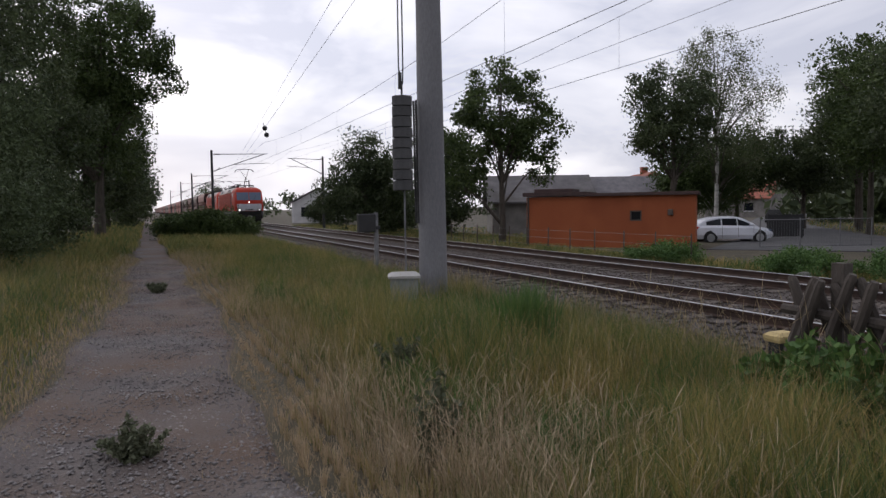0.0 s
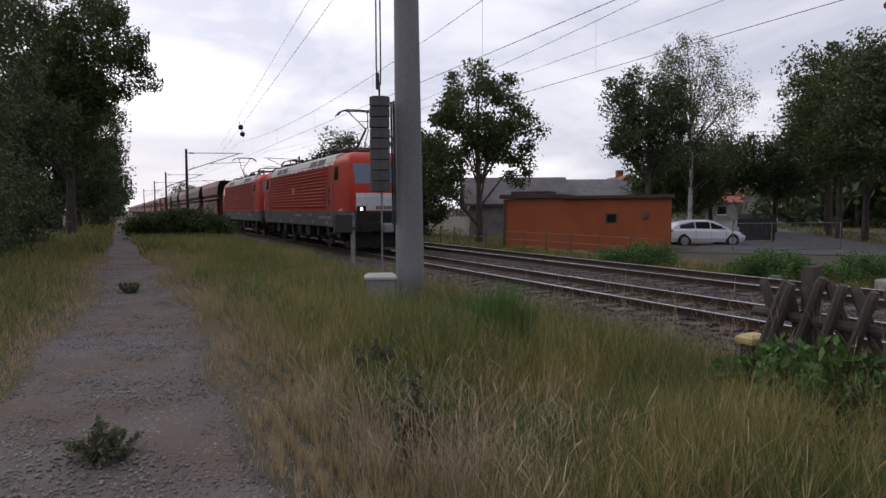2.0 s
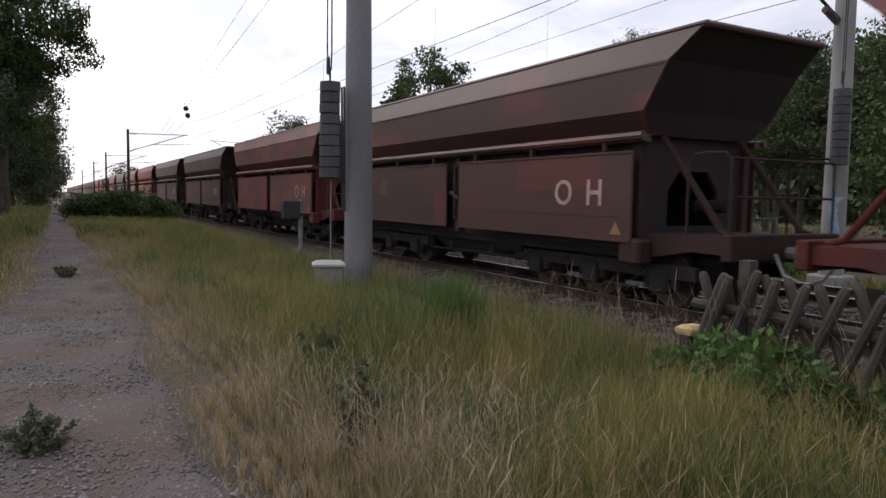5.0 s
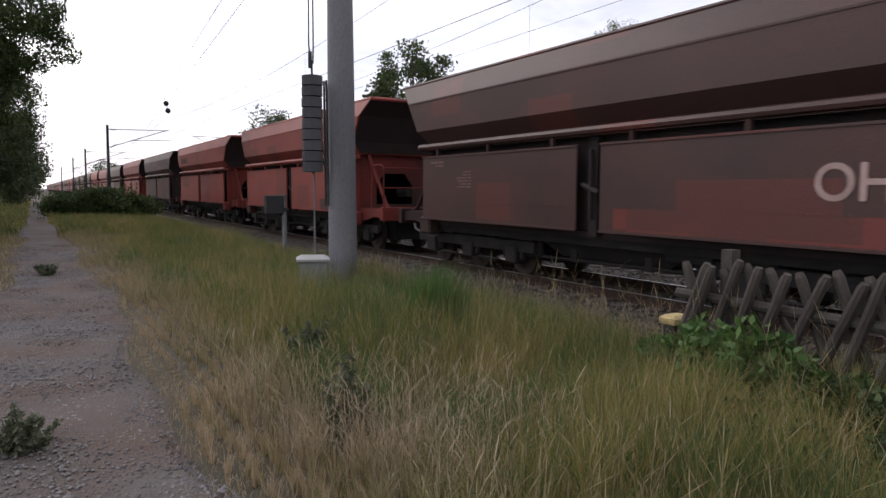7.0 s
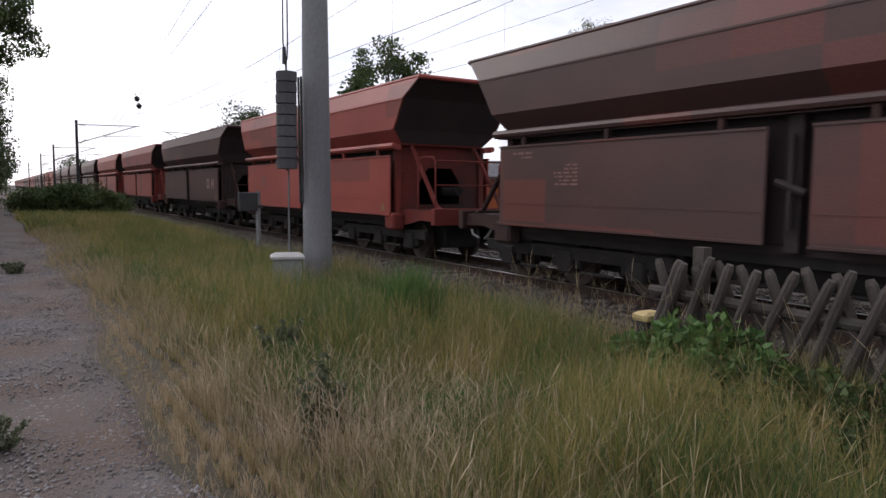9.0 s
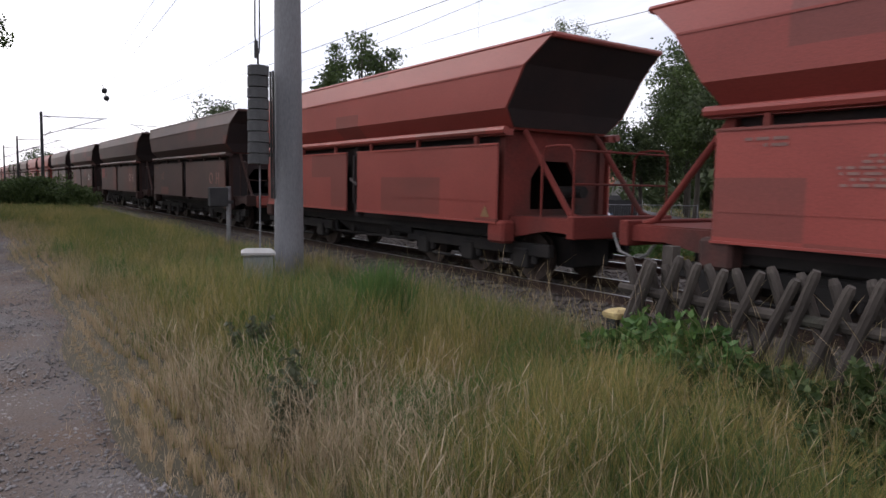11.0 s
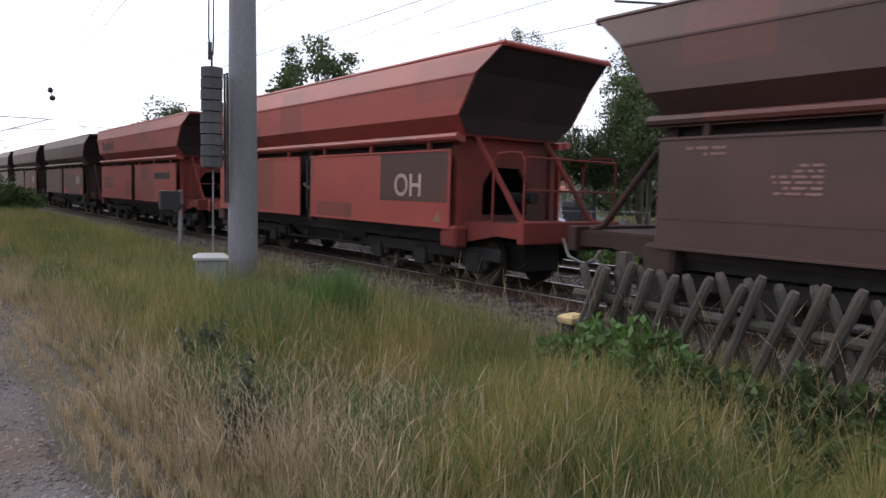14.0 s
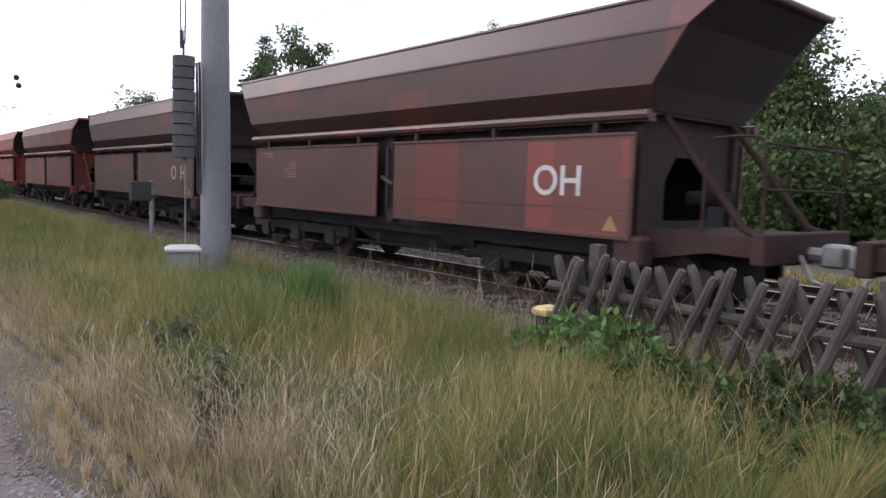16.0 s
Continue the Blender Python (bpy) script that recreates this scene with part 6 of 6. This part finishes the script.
    blades("path_grass", x, y, 0.03 + 0.07 * rng.random(len(x)) ** 1.5, 0.3 + 0.6 * rng.random(len(x)), 0.0018, M["straw"], "sparse short dry grass on the gravel path", rng, z=ground_height(x, y) + 0.025)
    # thin dry growth on the ballast
    x, y = scatter(3200, 2.5, 40, lambda y: 5.9 + 0 * y, lambda y: 7.4 + 0 * y, 1.5)
    blades("ballast_grass", x, y, 0.08 + 0.25 * rng.random(len(x)), 0.3 + 0.5 * rng.random(len(x)), 0.0022, M["straw"], "thin dry grass growing from the ballast edge", rng, z=ballast_height(x) - 0.02)
    # beyond the tracks
    x, y = scatter(36000, -2, 90, lambda y: 16.4 + 0 * y, lambda y: 18.3 + 4.0 * (y > 33), 1.2)
    blades("far_verge_grass", x, y, 0.12 + 0.3 * rng.random(len(x)), 0.25 + 0.5 * rng.random(len(x)), 0.012, M["grass"], "rough grass beyond the tracks", rng)
    x, y = 20 + 55 * rng.random(22000), 4 + 60 * rng.random(22000)
    road = np.abs((x - 27) * 0.75 - (y - 20.5) * 0.66) / 1.0 < 5.0
    yard = (x > 18) & (x < 35) & (y > 19.5) & (y < 33)
    keep = ~road & ~yard
    blades("far_verge_grass", x[keep], y[keep], 0.1 + 0.2 * rng.random(keep.sum()), 0.3 + 0.4 * rng.random(keep.sum()), 0.03, M["grass"], "mown grass beyond the road", rng)
    # seed heads
    x, y = scatter(3600, 1.6, 16, lambda y: path_edge(y, 1) + 0.35, lambda y: 6.3 + 0 * y, 1.5)
    seed_stalks("seed_heads", x, y, 0.35 + 0.45 * rng.random(len(x)), M["seed"], "pale dry seed heads above the grass", rng)
    x, y = scatter(1100, 2.4, 5.6, lambda y: path_edge(y, 1) + 0.35, lambda y: path_edge(y, 1) + 1.9, 1.2)
    seed_stalks("seed_heads", x, y, 0.3 + 0.35 * rng.random(len(x)), M["bleached"], "bleached tall grass stalks near the path", rng, 1.05)
    x, y = scatter(190, 1.6, 7.5, lambda y: 4.3 + 0 * y, lambda y: 5.7 + 0 * y, 1.0)
    seed_stalks("seed_heads", x, y, 0.8 + 0.42 * rng.random(len(x)), M["seed"], "tall pale seed heads against the fence", rng)
    x, y = scatter(900, 5, 22, lambda y: -3.4 + 0 * y, lambda y: path_edge(y, -1) - 0.3, 1.4)
    seed_stalks("seed_heads", x, y, 0.4 + 0.35 * rng.random(len(x)), M["seed"], "pale dry seed heads below the hedge", rng)
    x, y = scatter(420, 3.0, 14, lambda y: 5.0 + 0 * y, lambda y: 6.4 + 0 * y, 1.2)
    seed_stalks("seed_heads", x, y, 0.4 + 0.4 * rng.random(len(x)), M["seed"], "pale drooping seed heads along the ballast edge", rng, 1.4)
    # green tufts scattered in the meadow
    tx, ty = scatter(80, 3, 18, lambda y: path_edge(y, 1) + 0.9, lambda y: 5.9 + 0 * y, 1.3)
    x = np.repeat(tx, 150) + 0.18 * rng.normal(size=80 * 150)
    y = np.repeat(ty, 150) + 0.18 * rng.normal(size=80 * 150)
    blades("green_tufts", x, y, (0.3 + 0.3 * rng.random(len(x))), 0.2 + 0.45 * rng.random(len(x)), 0.005, M["herb"], "fresh green tufts scattered in the meadow", rng)
    # fans of bleached stalks fallen over at the path's edge
    for cx, cy, n in ((1.75, 3.75, 150), (2.2, 3.95, 130), (1.5, 4.3, 90), (2.6, 3.5, 110), (2.05, 3.2, 130), (2.9, 4.3, 60), (1.35, 5.6, 60)):
        x, y = cx + 0.1 * rng.normal(size=n), cy + 0.1 * rng.normal(size=n)
        blades("straw_fan", x, y, 0.3 + 0.35 * rng.random(n), 0.35 + 0.7 * rng.random(n), 0.0022, M["bleached"], "bleached straw fanning out over the grass", rng)
        x, y = cx + 0.12 * rng.normal(size=n // 4), cy + 0.12 * rng.normal(size=n // 4)
        seed_stalks("seed_heads", x, y, 0.45 + 0.3 * rng.random(len(x)), M["bleached"], "bleached drooping seed heads near the path", rng, 1.3)
    # a taller green clump
    x, y = 3.95 + 0.13 * rng.normal(size=900), 7.0 + 0.16 * rng.normal(size=900)
    blades("grass_clump", x, y, 0.65 + 0.45 * rng.random(900), 0.06 + 0.28 * rng.random(900), 0.007, M["herb"], "tall fresh green grass clump in the meadow", rng)


build_grass()


def leafy_weed(name, base, h, stems, leaf, per, spread, material, label, seed, category="weed"):
    """Upright stems set with leaves."""
    rng = np.random.default_rng(seed)
    ob = empty(name, label, category, m=pose(*base))
    cs = []
    for k in range(stems):
        a, r = rng.random() * 6.283, spread * rng.random() ** 0.5
        top = Vector((r * math.cos(a), r * math.sin(a), h * (0.6 + 0.45 * rng.random())))
        foot = Vector((0.25 * top.x, 0.25 * top.y, 0))
        part("stem", tubed([foot, foot.lerp(top, 0.5), top], (0.006, 0.005, 0.002), 5), material, ob)
        for t in np.linspace(0.15, 1.0, 9):
            cs.append(foot.lerp(top, float(t)))
    v, f = tree_mesh_leaves(rng, cs, np.full(len(cs), leaf * 0.8), per, leaf)
    v[:, 2] = np.maximum(v[:, 2], 0.01)
    o = new("leaves", fast_mesh("leaves", v, f, material))
    o.parent = ob
    return ob


leafy_weed("weed", (-0.16, 5.2, 0.045), 0.30, 9, 0.02, 10, 0.12, M["thistle"], "grey-green weed tuft growing from the path", 1)
leafy_weed("weed", (-0.10, 5.35, 0.045), 0.13, 16, 0.018, 10, 0.28, M["thistle"], "low grey-green weed mat on the path", 2)
leafy_weed("weed", (0.15, 16.0, 0.045), 0.2, 10, 0.03, 20, 0.26, M["thistle"], "grey-green weed tuft farther along the path", 3)
leafy_weed("thistle", (1.72, 4.35, 0.0), 0.62, 4, 0.03, 9, 0.1, M["thistle"], "upright grey-green thistle in the dry grass", 4)
leafy_weed("thistle", (1.98, 4.7, 0.0), 0.45, 4, 0.026, 9, 0.12, M["thistle"], "upright grey-green thistle in the dry grass", 5)
leafy_weed("weed", (2.2, 6.4, 0.0), 0.5, 10, 0.022, 20, 0.22, M["thistle"], "grey-green mugwort clump in the meadow", 6)
for k, (x, y, h) in enumerate(((4.3, 2.5, 0.55), (4.0, 2.15, 0.5), (4.5, 2.9, 0.6), (4.65, 2.2, 0.65), (3.7, 2.5, 0.4), (4.2, 3.1, 0.45), (4.85, 2.7, 0.6), (3.5, 1.95, 0.42), (4.9, 1.9, 0.7), (3.9, 1.65, 0.5), (4.5, 1.5, 0.6), (3.25, 2.9, 0.3), (5.0, 3.2, 0.5))):
    leafy_weed("bramble", (x, y, -0.03), h, 11, 0.034, 14, 0.36, M["leaf"], "dark green bramble in the grass before the fence", 40 + k)
for k, (x, y, h) in enumerate(((4.78, 3.95, 0.8), (4.85, 3.5, 0.75), (4.7, 3.1, 0.65), (4.62, 3.6, 0.6), (4.85, 4.3, 0.5))):
    leafy_weed("nettle", (x, y, -0.03), h, 12, 0.05, 12, 0.34, M["herb"], "fresh green nettles against the fence", 20 + k)


# ---- what moves ----
FRONT = ((0, 74.00), (1.5, 38.80), (2.5, 13.68), (3, 1.26), (3.5, -11.25), (4.5, -36.26), (7, -104.14), (7.5, -117.70), (8, -131.20), (8.5, -144.39), (11, -212.65), (12, -240.14), (12.5, -254.20), (13, -267.72), (13.5, -281.31), (14, -295.02), (15, -322.19), (15.5, -335.65), (16, -349.16))


def train_front(t):
    """Where the leading coupling face stands along the line, in metres: a smooth curve through FRONT."""
    ts, ys = [a for a, b in FRONT], [b for a, b in FRONT]
    slopes = np.gradient(ys, ts)
    k = min(max(int(np.searchsorted(ts, t, side="right")) - 1, 0), len(ts) - 2)
    h = ts[k + 1] - ts[k]
    u = (t - ts[k]) / h
    return float((2 * u ** 3 - 3 * u ** 2 + 1) * ys[k] + (u ** 3 - 2 * u ** 2 + u) * h * slopes[k] + (3 * u ** 2 - 2 * u ** 3) * ys[k + 1] + (u ** 3 - u ** 2) * h * slopes[k + 1])


def motions():
    times = [k * 0.5 for k in range(33)]
    behind = 0.0
    for thing, length in [(LEADER, LOCO), (SECOND, LOCO)] + [(w, WAGON) for w in WAGONS]:
        walk(thing, [(t, pose(TRACKS[0], train_front(t) + behind, 0)) for t in times])
        behind += length
    steps = [k / FPS for k in range(16 * FPS + 1)]
    for wheel in WHEELS_A + WHEELS_B:
        place = wheel.matrix_basis.translation.copy()
        walk(wheel, [(t, pose(*place, math.degrees((train_front(0) - train_front(t)) / 0.6), 0, 0)) for t in steps])


motions()
